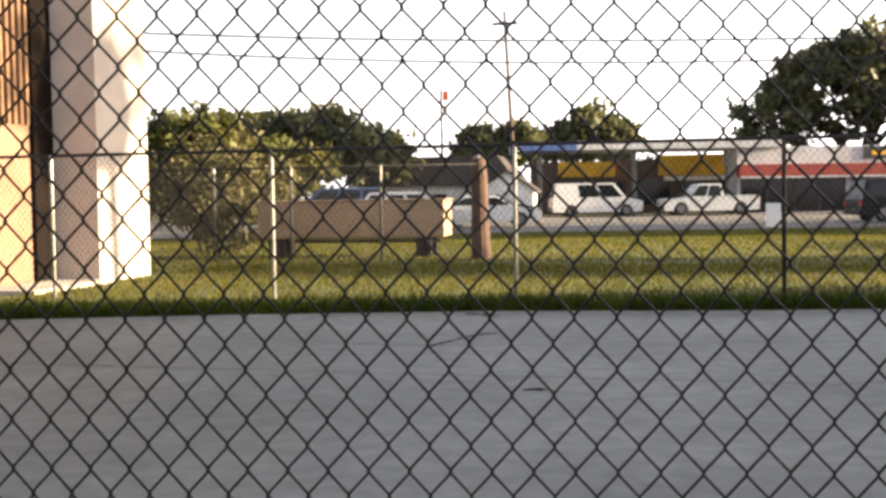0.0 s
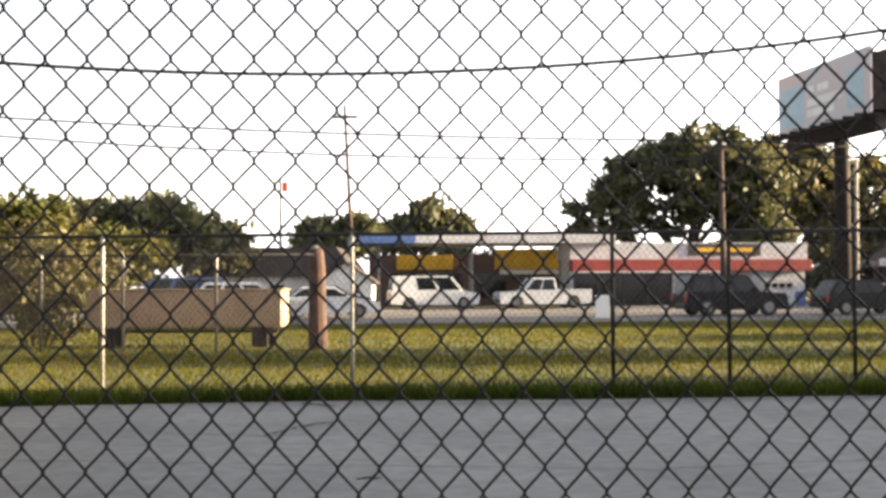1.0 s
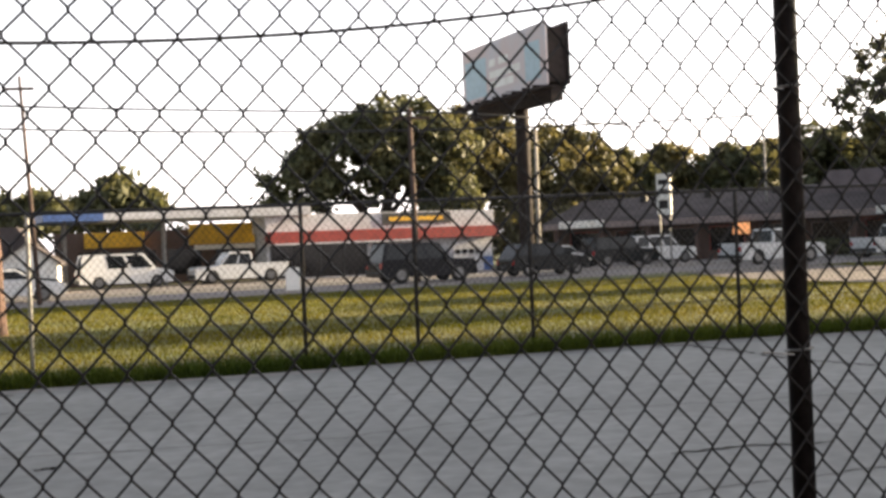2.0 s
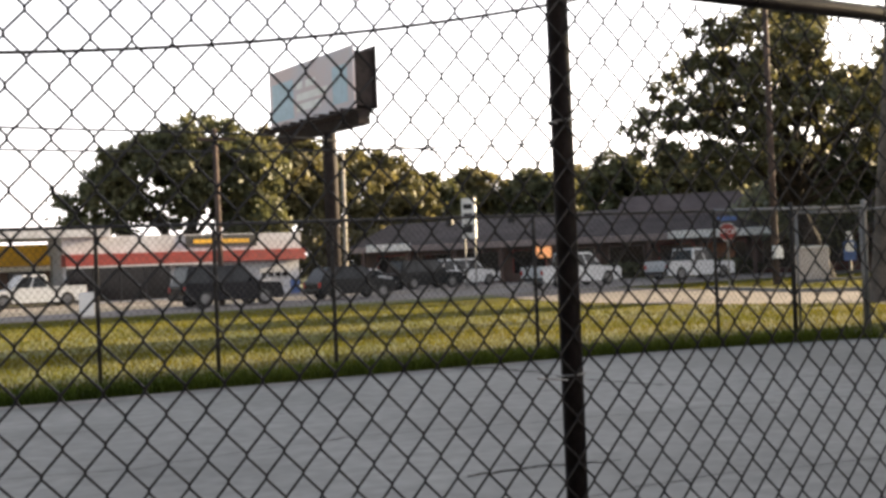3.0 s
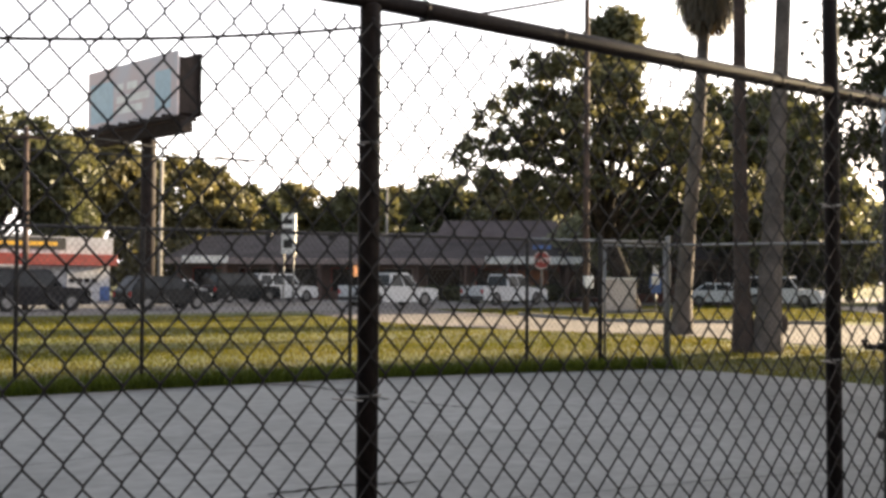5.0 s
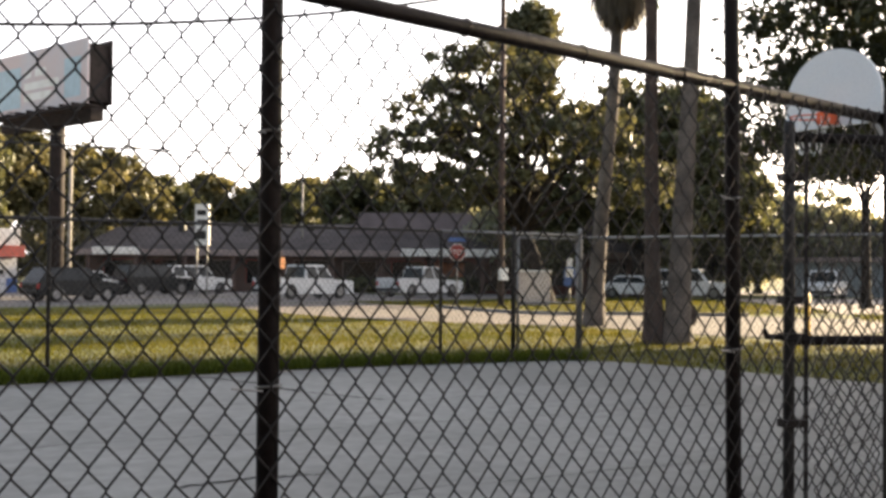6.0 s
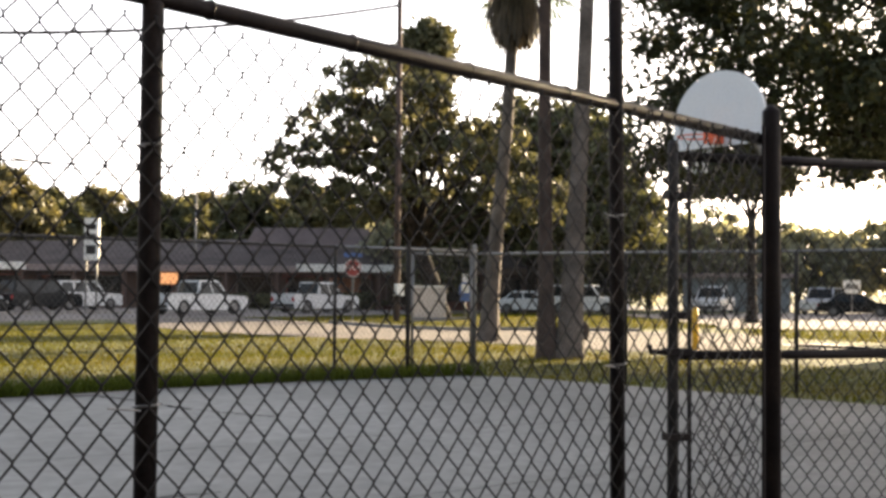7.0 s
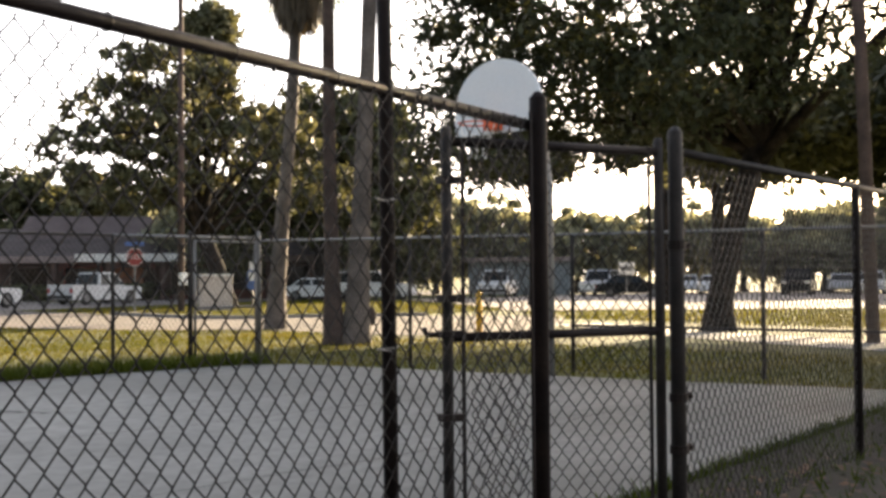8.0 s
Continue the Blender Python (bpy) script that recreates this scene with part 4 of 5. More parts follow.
def palm(base, points, radii, bark, label, seed, skirt=True, crown=True):
    z = ground_z(*base)
    ob = thing("palm_tree", (base[0], base[1], z), 0, label, "palm tree")
    bm = tube(bmesh.new(), points, radii, 14)
    part("trunk", bm, bark, ob, smooth=True)
    g = np.random.default_rng(seed)
    top = Vector(points[-1])
    if skirt:
        n = 2200
        ang, h = g.uniform(0, 6.283, n), g.uniform(-1.5, 0.25, n)
        r = 0.17 + 0.58 * g.uniform(0.35, 1, n) * np.sin(np.clip((h + 1.75) / 2.0, 0, 1) * math.pi) ** 0.6
        p = np.c_[top.x + np.cos(ang) * r, top.y + np.sin(ang) * r, top.z + h]
        d = np.c_[np.cos(ang) * 0.08, np.sin(ang) * 0.08, -0.38 * g.uniform(0.6, 1.3, n)]
        s = np.c_[-np.sin(ang), np.cos(ang), np.zeros(n)] * 0.035
        quads("dead_frond_skirt", np.stack([p - s, p + s, p + d + s * 0.3, p + d - s * 0.3], 1), DEADFROND, ob)
    if crown:
        for k in range(22):
            az, el = k * 2.4, -0.5 + 1.5 * ((k * 7) % 22) / 22
            out = Vector((math.cos(az) * math.cos(el), math.sin(az) * math.cos(el), math.sin(el)))
            side = Vector((-math.sin(az), math.cos(az), 0))
            tip = top + out * 1.1
            v = []
            for j in range(24):
                t = (j - 11.5) / 11.5
                w = (out * math.cos(t * 1.9) + side * math.sin(t * 1.9)).normalized()
                end = tip + w * 0.85 - Vector((0, 0, 0.35 * abs(t) + 0.15))
                q = w.cross(Vector((0, 0, 1))).normalized() * 0.03
                v.append([tip - q * 0.3, tip + q * 0.3, end + q, end - q])
            q = side * 0.015
            v.append([top - q, top + q, tip + q, tip - q])
            quads("frond", np.array([[tuple(c) for c in f] for f in v]), FROND, ob)
    return ob


palm((18.8, 22.2), [(0, 0, -0.3), (0, 0, 0.05), (0.05, -0.02, 1.0), (0.18, -0.1, 3.0), (0.37, -0.22, 5.4), (0.55, -0.33, 9.25)], [0.36, 0.3, 0.21, 0.17, 0.155, 0.15], PALM_BARK, "tall leaning grey palm with a skirt of dead fronds", 1)
palm((14.72, 15.6), [(0, 0, -0.3), (0, 0, 0.1), (-0.02, 0.02, 1.2), (-0.05, 0.05, 4.0), (-0.05, 0.05, 8.5), (0.0, 0.0, 13.0)], [0.28, 0.22, 0.15, 0.12, 0.11, 0.1], PALM_DARK, "tall slim dark reddish palm", 2)
p3 = palm((15.0, 15.3), [(0, 0, -0.3), (0, 0, 0.1), (0.03, -0.02, 1.0), (0.1, -0.08, 3.0), (0.19, -0.15, 5.2), (0.4, -0.3, 12.5)], [0.34, 0.29, 0.22, 0.17, 0.14, 0.12], PALM_BARK, "tall smooth grey palm with a burl near its foot", 3)
bm = bmesh.new()
bmesh.ops.create_icosphere(bm, subdivisions=2, radius=0.16, matrix=Matrix.Translation((0.2, -0.14, 0.52)) @ Matrix.Diagonal((0.8, 0.8, 1.25, 1)))
part("burl", bm, PALM_DARK, p3, smooth=True)

# ---- vehicles ----
KINDS = {
    # length, width, body top, cabin points (x back-foot, back-top, front-top, front-foot), roof height, wheel radius, axles, panes
    "sedan": (4.7, 1.80, 0.92, (-1.75, -1.05, 0.35, 1.15), 1.44, 0.32, (-1.38, 1.42), 2),
    "suv": (4.9, 1.95, 1.08, (-2.36, -2.15, 0.55, 1.15), 1.85, 0.39, (-1.45, 1.5), 3),
    "hatch": (4.4, 1.8, 0.98, (-2.1, -1.6, 0.4, 1.2), 1.6, 0.33, (-1.3, 1.35), 3),
    "van": (5.5, 2.0, 1.12, (-2.66, -2.5, 1.0, 1.75), 2.02, 0.37, (-1.6, 1.75), 3),
    "pickup": (5.8, 1.98, 1.08, (-0.75, -0.6, 0.75, 1.45), 1.88, 0.41, (-1.75, 1.85), 2),
}


def vehicle(kind, paint, at, turn, label, tall=1.0, group=""):
    length, width, belt, (cb, ct, ft, ff), roof, wr, axles, panes = KINDS[kind]
    roof = belt + (roof - belt) * tall
    x, y = at
    ob = thing({"sedan": "car", "hatch": "car", "suv": "suv", "van": "van", "pickup": "pickup_truck"}[kind], (x, y, ground_z(x, y) + 0.025), turn, label, {"sedan": "car", "hatch": "car"}.get(kind, kind), group)
    L, hw, low = length / 2, width / 2, 0.27
    outline = [(-L + 0.04, low + 0.05)]
    for ax in axles:
        arch = wr + 0.07
        outline += [(ax - arch, low)] + [(ax - arch * math.cos(k * math.pi / 8), low + max(0, (wr + arch - low)) * math.sin(k * math.pi / 8)) for k in range(1, 8)] + [(ax + arch, low)]
    hood = belt * (0.98 if kind in ("suv", "pickup") else 0.9)
    outline += [(L - 0.06, low + 0.02), (L, 0.5), (L - 0.02, hood - 0.18), (L - 0.16, hood - 0.04), (ff + 0.1, belt - 0.01), (ff - 0.15, belt)]
    if kind == "pickup":
        outline += [(cb, belt), (cb, belt + 0.02), (-L + 0.06, belt + 0.0), (-L, belt - 0.06)]
    else:
        outline += [(cb, belt), (-L + 0.03, belt - 0.06), (-L, belt - 0.2)]
    bm = prism(bmesh.new(), outline, -hw, hw)
    bmesh.ops.bevel(bm, geom=[ed for ed in bm.edges if abs(abs(ed.verts[0].co.y) - hw) < 1e-4 and abs(ed.verts[0].co.y - ed.verts[1].co.y) < 1e-4 and min(ed.verts[0].co.z, ed.verts[1].co.z) > 0.45], offset=0.05, segments=2, affect="EDGES")
    part("body", bm, PAINTS[paint], ob)
    # cabin, narrower at the roof
    tw = hw - (0.16 if kind != "van" else 0.1)
    bw = hw - 0.05
    bm = bmesh.new()
    lo = [bm.verts.new((px, sy * bw, belt - 0.01)) for px in (cb, ff) for sy in (-1, 1)]
    hi = [bm.verts.new((px, sy * tw, roof)) for px in (ct, ft) for sy in (-1, 1)]
    for q in ((lo[0], lo[2], hi[2], hi[0]), (lo[1], hi[1], hi[3], lo[3]), (lo[0], hi[0], hi[1], lo[1]), (lo[2], lo[3], hi[3], hi[2]), hi[:1] + [hi[2], hi[3], hi[1]]):
        bm.faces.new(q)
    bmesh.ops.bevel(bm, geom=[ed for ed in bm.edges if max(ed.verts[0].co.z, ed.verts[1].co.z) > belt], offset=0.05, segments=2, affect="EDGES")
    part("cabin", bm, PAINTS[paint], ob)

    def on(px0, u, z, sy):
        return Vector((px0, sy * (bw + (tw - bw) * (z - belt) / (roof - belt) + 0.006), z))

    z0, z1 = belt + 0.05, roof - 0.1

    def xb(z, a0, a1):
        return a0 + (a1 - a0) * (z - belt) / (roof - belt)

    for sy in (-1, 1):
        for k in range(panes):
            if kind == "van" and k == 0:
                continue
            fa, fb = k / panes + 0.025, (k + 1) / panes - 0.025
            pts = []
            for z, f in ((z0, fa), (z0, fb), (z1, fb), (z1, fa)):
                b0, b1 = xb(z, cb, ct) + 0.1, xb(z, ff, ft) - 0.1
                pts.append(on(b0 + (b1 - b0) * f, 0, z, sy))
            bm = bmesh.new()
            va = [bm.verts.new(p) for p in pts]
            vb = [bm.verts.new(p - Vector((0, sy * 0.02, 0))) for p in pts]
            bm.faces.new(va)
            bm.faces.new(vb[::-1])
            for i in range(4):
                bm.faces.new((va[i], va[(i + 1) % 4], vb[(i + 1) % 4], vb[i]))
            part("side_window", bm, GLASS, ob)
    for name, b0, b1, out_ in (("windscreen", ff, ft, 1), ("rear_window", cb, ct, -1)):
        bm = bmesh.new()
        w0, w1 = bw - 0.1, tw - 0.1
        pts = [(xb(z0, b0, b1) + out_ * 0.008, -w0, z0), (xb(z0, b0, b1) + out_ * 0.008, w0, z0), (xb(z1, b0, b1) + out_ * 0.008, w1, z1), (xb(z1, b0, b1) + out_ * 0.008, -w1, z1)]
        va = [bm.verts.new(p) for p in pts]
        vb = [bm.verts.new((p[0] - out_ * 0.02, p[1], p[2])) for p in pts]
        bm.faces.new(va)
        bm.faces.new(vb[::-1])
        for i in range(4):
            bm.faces.new((va[i], va[(i + 1) % 4], vb[(i + 1) % 4], vb[i]))
        part(name, bm, GLASS, ob)
    if kind == "pickup":
        part("bed_floor", box(bmesh.new(), -L + 0.1, cb - 0.05, -hw + 0.1, hw - 0.1, belt + 0.022, belt + 0.03), TRIM, ob)
        for y0, y1 in ((-hw, -hw + 0.07), (hw - 0.07, hw)):
            part("bed_rail", box(bmesh.new(), -L + 0.02, cb - 0.02, y0, y1, belt + 0.004, belt + 0.08, 0.015), PAINTS[paint], ob)
        part("tailgate", box(bmesh.new(), -L - 0.004, -L + 0.06, -hw + 0.07, hw - 0.07, belt - 0.25, belt + 0.08, 0.015), PAINTS[paint], ob)
    for ax in axles:
        for sy in (-1, 1):
            wheel = new("wheel")
            wheel.empty_display_size = 0.05
            wheel.parent = ob
            wheel.matrix_basis = pose(ax, sy * (hw - 0.11), wr)
            bm = bmesh.new()
            prof = [(0.6, -0.1), (0.92, -0.11), (1.0, -0.07), (1.0, 0.07), (0.92, 0.11), (0.6, 0.1)]
            rings = [[bm.verts.new((wr * pr * math.cos(a_ * math.pi / 10), py, wr * pr * math.sin(a_ * math.pi / 10))) for a_ in range(20)] for pr, py in prof]
            for ra, rb in zip(rings, rings[1:]):
                for i in range(20):
                    bm.faces.new((ra[i], ra[(i + 1) % 20], rb[(i + 1) % 20], rb[i]))
            part("tyre", bm, TYRE, wheel, smooth=True)
            bm = bmesh.new()
            bmesh.ops.create_cone(bm, cap_ends=True, segments=16, radius1=wr * 0.62, radius2=wr * 0.5, depth=0.17, matrix=Matrix.Rotation(radians(90 * sy), 4, "X"))
            part("rim", bm, RIM, wheel)
    for sy in (-1, 1):
        part("headlight", box(bmesh.new(), L - 0.16, L + 0.012, sy * (hw - 0.22) - 0.17, sy * (hw - 0.22) + 0.17, hood - 0.27, hood - 0.11, 0.02), LAMP, ob)
        part("tail_light", box(bmesh.new(), -L - 0.012, -L + 0.06, sy * (hw - 0.12) - 0.09, sy * (hw - 0.12) + 0.09, belt - 0.38, belt - 0.12, 0.015), TAIL, ob)
        part("mirror", box(bmesh.new(), ff - 0.42, ff - 0.28, sy * (bw + 0.1) - 0.09, sy * (bw + 0.1) + 0.09, belt + 0.05, belt + 0.2, 0.03), TRIM if paint == "white" else PAINTS[paint], ob)
    part("bumper", box(bmesh.new(), L - 0.1, L + 0.05, -hw + 0.05, hw - 0.05, 0.36, 0.58, 0.04), TRIM if kind in ("pickup", "van") else PAINTS[paint], ob)
    part("rear_bumper", box(bmesh.new(), -L - 0.06, -L + 0.1, -hw + 0.05, hw - 0.05, 0.36, 0.56, 0.04), TRIM if kind in ("pickup", "van") else PAINTS[paint], ob)
    return ob


R = math.degrees(math.atan(RD))
vehicle("van", "white", (-6.62, 71.43), R, "white cargo van parked before the shops")
vehicle("pickup", "white", (0.08, 72.24), R + 180, "white pickup parked before the yellow shop")
vehicle("suv", "dark", (8.55, 54.2), R, "black full-size suv on the road")
vehicle("hatch", "charcoal", (14.95, 55.9), R, "charcoal low car on the road")
vehicle("pickup", "white", (28.7, 59.3), R, "white pickup with dark wheels on the road")
vehicle("pickup", "white", (37.8, 61.7), R, "white pickup passing behind the stop sign")
vehicle("sedan", "white", (19.93, 70.96), R + 10, "sunlit white car in the lot")
vehicle("suv", "charcoal", (24.04, 71.41), R, "dark suv parked in the lot")
vehicle("suv", "white", (27.23, 72.95), R, "white suv parked in the lot")
vehicle("sedan", "white", (-9.73, 51.85), R, "small white car on the road", 0.95)
vehicle("sedan", "charcoal", (-11.83, 64.7), R, "dark car parked before the white house")
vehicle("suv", "blue", (-15.17, 46.19), R + 180, "dark blue van behind the tan box", 0.95)
vehicle("hatch", "silver", (-11.64, 45.16), R, "silver car behind the yard fence")
FAR = [("suv", "white", 52, 52.5, -60), ("sedan", "white", 50.5, 56, -60), ("pickup", "white", 63, 51.5, -150), ("suv", "silver", 69, 47, -160), ("sedan", "charcoal", 66, 42.5, -60), ("sedan", "white", 74, 41, -150), ("suv", "dark", 76, 35.5, -160), ("hatch", "white", 80, 32, -158), ("sedan", "silver", 82, 35, -160), ("sedan", "white", 79, 46, -150)]
for kind, paint, x, y, turn in FAR:
    vehicle(kind, paint, (x, y), turn, {"white": "white", "silver": "silver", "dark": "black", "charcoal": "charcoal"}[paint] + " " + {"sedan": "car", "hatch": "small car"}.get(kind, kind) + " parked across the wide lot", group="cars across the lot")

# ---- shops across the road ----
GZ = -0.27


def frame_panel(bm, x0, x1, y, z0, z1, bar=0.06):
    for a_, b_, c_, d_ in ((x0, x1, z0, z0 + bar), (x0, x1, z1 - bar, z1), (x0, x0 + bar, z0 + bar, z1 - bar), (x1 - bar, x1, z0 + bar, z1 - bar)):
        box(bm, a_, b_, y - 0.04, y + 0.04, c_, d_)
    return bm


shop = thing("auto_shop", (9.6, 76.4, GZ), 15.2, "white and red service shop with garage doors", "shop")
part("wall", box(bmesh.new(), -8.0, 8.05, 0, 2.6, -0.2, 3.05), SHOP_WHITE, shop)
part("parapet", box(bmesh.new(), -8.1, 8.1, -0.3, 2.7, 3.052, 4.14, 0.02), SHOP_WHITE, shop)
part("red_band", box(bmesh.new(), -8.1, 8.12, -0.9, -0.01, 2.31, 3.045, 0.02), RED, shop, "red canopy band")
part("light_strip", box(bmesh.new(), -8.1, 2.0, -0.93, -0.905, 2.2, 2.305), SHOP_WHITE, shop)
part("sign_board", box(bmesh.new(), -0.2, 4.8, -0.36, -0.305, 3.3, 4.08, 0.01), TRIM, shop, "dark sign board with unreadable lettering")
part("sign_bar", box(bmesh.new(), 0.3, 4.2, -0.38, -0.362, 3.55, 3.8), YELLOW, shop, "plain yellow bar of lettering")
part("storefront", box(bmesh.new(), -7.8, -1.2, -0.03, -0.004, 0.1, 2.25), STOREFRONT, shop)
for x in (-7.8, -6.2, -4.5, -2.9, -1.3):
    part("mullion", box(bmesh.new(), x, x + 0.09, -0.08, -0.031, 0.05, 2.28), TRIM, shop)
part("blue_base", box(bmesh.new(), -1.15, 8.05, -0.035, -0.004, 0.0, 0.95), BLUE, shop, "blue painted wall base")
for x in (0.9, 5.0):
    door = part("garage_door", box(bmesh.new(), x, x + 2.3, -0.09, -0.04, 0.0, 2.1, 0.01), SHOP_WHITE, shop)
    for k in range(4):
        part("pane", box(bmesh.new(), x + 0.15 + 0.52 * k, x + 0.55 + 0.52 * k, -0.105, -0.088, 1.2, 1.5), STOREFRONT, door)
    for z in (0.55, 1.1, 1.62):
        part("groove", box(bmesh.new(), x + 0.02, x + 2.28, -0.094, -0.088, z, z + 0.03), TRIM, door)
part("window", box(bmesh.new(), -0.8, 0.3, -0.05, -0.006, 1.25, 2.1), STOREFRONT, shop)

canopy = thing("canopy", (-3.7, 74.0, GZ), 15.2, "long flat white canopy with a blue end", "canopy")
part("roof", box(bmesh.new(), -4.6, 8.2, -2.0, 5.0, 4.08, 4.62, 0.02), SHOP_WHITE, canopy)
part("blue_fascia", box(bmesh.new(), -8.0, -4.605, -2.05, 5.0, 4.05, 4.56, 0.02), BLUE, canopy, "blue and white canopy fascia")
for x in (-6.5, -0.5, 5.5):
    part("column", tube(bmesh.new(), [(x, 1, -0.2), (x, 1, 4.09)], 0.16, 10), GALV, canopy)
yshop = thing("yellow_shop", (-3.3, 80.5, GZ), 8, "low shop with yellow sign panels", "shop")
part("wall", box(bmesh.new(), -8.5, 8.5, 0.5, 8, -0.2, 3.6), PLAZA_WALL, yshop)
part("yellow_sign", box(bmesh.new(), -6.6, -2.75, -0.1, 0.3, 2.55, 3.55, 0.03), YELLOW, yshop, "plain yellow sign panel")
part("yellow_fascia", box(bmesh.new(), 0.2, 6.9, -0.1, 0.3, 2.55, 3.95, 0.03), YELLOW, yshop, "plain yellow fascia panel")
part("white_strip", box(bmesh.new(), 0.5, 8.3, -0.3, -0.102, 2.2, 2.5, 0.01), WHITE, yshop)
for x in (-7, -4.2, -1.2, 2.0, 5.0):
    part("window", box(bmesh.new(), x, x + 2.2, 0.44, 0.496, 0.6, 2.3), STOREFRONT, yshop)

# small white house and dark roofs on the left
house = thing("house", (-13.96, 66.75, GZ), 3, "small white house with a dark pitched roof", "house")
part("wall", box(bmesh.new(), -6, 3.0, 0, 6, -0.2, 2.0), WHITE, house)
bm = prism(bmesh.new(), [(-6.5, 2.003), (3.5, 2.003), (2.2, 3.7), (-5.2, 3.7)], -0.6, 6.6)
part("roof", bm, ROOFING, house)
part("gable_wing", prism(bmesh.new(), [(1.4, -0.2), (4.4, -0.2), (4.4, 1.7), (2.9, 2.75), (1.4, 1.7)], -2.2, -0.01), WHITE, house)
for sx in (-1, 1):
    bm = prism(bmesh.new(), [(2.9, 2.76), (2.9 + sx * 1.75, 1.54), (2.9 + sx * 1.75, 1.66), (2.9, 2.9)], -2.5, 0.4)
    part("gable_roof", bm, ROOFING, house)
for x in (-4.5, -1.8, 1.0):
    w = part("window", frame_panel(bmesh.new(), x, x + 1.0, -0.04, 0.7, 1.6), WHITE, house)
    part("pane", box(bmesh.new(), x + 0.06, x + 0.94, -0.035, -0.005, 0.76, 1.54), STOREFRONT, w)
part("porch_post", box(bmesh.new(), 3.0, 3.18, -0.3, -0.1, -0.2, 1.7), REDWOOD, house)

# long plaza
plaza = thing("plaza", (23.99, 87.54, GZ), -37.5, "long low shopping plaza with a dark shingled roof", "plaza")
PL = 44
part("wall", box(bmesh.new(), 0, PL, 1.8, 12, -0.2, 3.0), PLAZA_WALL, plaza)
bm = bmesh.new()
va = [bm.verts.new(p) for p in ((-0.5, -0.4, 3.1), (PL + 0.5, -0.4, 3.1), (PL - 0.5, 6, 5.6), (0.5, 6, 5.0), (-0.5, 12.4, 3.1), (PL + 0.5, 12.4, 3.1))]
for q in ((0, 1, 2, 3), (3, 2, 5, 4), (0, 3, 4), (1, 5, 2), (0, 4, 5, 1)):
    bm.faces.new([va[i] for i in q])
part("roof", bm, ROOFING, plaza)
part("fascia", box(bmesh.new(), -0.4, PL + 0.4, -0.45, -0.1, 2.65, 3.098, 0.02), FASCIA, plaza)
for x0, x1 in ((1.0, 4.6), (24.0, 31.5), (32.2, 35.5)):
    part("awning_sign", box(bmesh.new(), x0, x1, -0.56, -0.455, 2.72, 3.25, 0.01), WHITE, plaza, "plain white sign panel")
for i in range(12):
    x = 0.4 + i * PL / 12
    part("column", box(bmesh.new(), x, x + 0.28, -0.2, 0.08, -0.2, 2.648, 0.02), PLAZA_WALL, plaza)
    w = part("window", frame_panel(bmesh.new(), x + 0.6, x + 3.2, 1.77, 0.3, 2.4), FASCIA if i % 3 else RED, plaza)
    part("pane", box(bmesh.new(), x + 0.66, x + 3.14, 1.75, 1.79, 0.36, 2.34), STOREFRONT, w)
part("lit_sign", box(bmesh.new(), 14.3, 15.5, -0.6, -0.46, 1.75, 2.55, 0.01), SIGN_GLOW, plaza, "small glowing orange sign panel")
for i in range(12):
    x = 0.4 + i * PL / 12
    part("brick_base", box(bmesh.new(), x + 0.3, x + PL / 12 - 0.02, 1.5, 1.744, -0.2, 0.29 + 0.35 * (i % 2), 0.01), BRICK_RED if i > 5 else PLAZA_WALL, plaza)
    if i in (6, 7, 8, 9):
        arch = [(x + 0.5, 2.0), (x + 0.5, 2.64)] + [(x + 3.3, 2.64), (x + 3.3, 2.0)] + [(x + 1.9 + 1.4 * math.cos(k * math.pi / 10), 2.0 + 0.5 * math.sin(k * math.pi / 10)) for k in range(1, 10)]
        part("arch_panel", prism(bmesh.new(), arch, 0.0, 0.1), BRICK_RED, plaza, "brick red arched panel")
bm = bmesh.new()
va = [bm.verts.new(p) for p in ((19.5, 3.0, 4.35), (41.0, 3.0, 4.35), (40.6, 4.4, 6.1), (20.2, 4.4, 6.1), (20.2, 9.0, 6.1), (40.6, 9.0, 6.1), (19.5, 10.5, 4.2), (41.0, 10.5, 4.2))]
for q in ((0, 1, 2, 3), (3, 2, 5, 4), (4, 5, 7, 6), (0, 3, 4, 6), (1, 7, 5, 2), (0, 6, 7, 1)):
    bm.faces.new([va[i] for i in q])
part("upper_roof", bm, SHINGLE_PALE, plaza, "paler mauve-grey upper roof")
for k in range(4):
    part("roof_vent", box(bmesh.new(), 6.0 + 5.1 * k, 6.5 + 5.1 * k, 4.2, 4.7, 4.3, 5.1, 0.03), GALV_DARK, plaza)
part("poster", box(bmesh.new(), 26.0, 28.4, 1.70, 1.745, 0.9, 2.3), POSTER, plaza, "faded orange window poster")

red_building = thing("red_building", (88.5, 25.5, GZ), -70, "low red brick building beyond the lot", "building")
part("wall", box(bmesh.new(), -5, 8, 0, 6, -0.2, 4.6), RED, red_building)
part("band", box(bmesh.new(), -5.05, 8.05, -0.05, 6.05, 2.2, 2.8), BLUE, red_building)
bm = prism(bmesh.new(), [(-5.6, 4.603), (8.6, 4.603), (5, 7), (-2, 7)], -0.5, 6.5)
part("roof", bm, ROOFING, red_building)
low_shed = thing("low_building", (72.5, 57.2, GZ), -55, "low grey-blue building beyond the lot", "building")
part("wall", box(bmesh.new(), -4, 4, 0, 5, -0.2, 2.6), SLATE, low_shed)
part("roof", box(bmesh.new(), -4.4, 4.4, -0.5, 5.5, 2.603, 2.95, 0.03), FASCIA, low_shed)

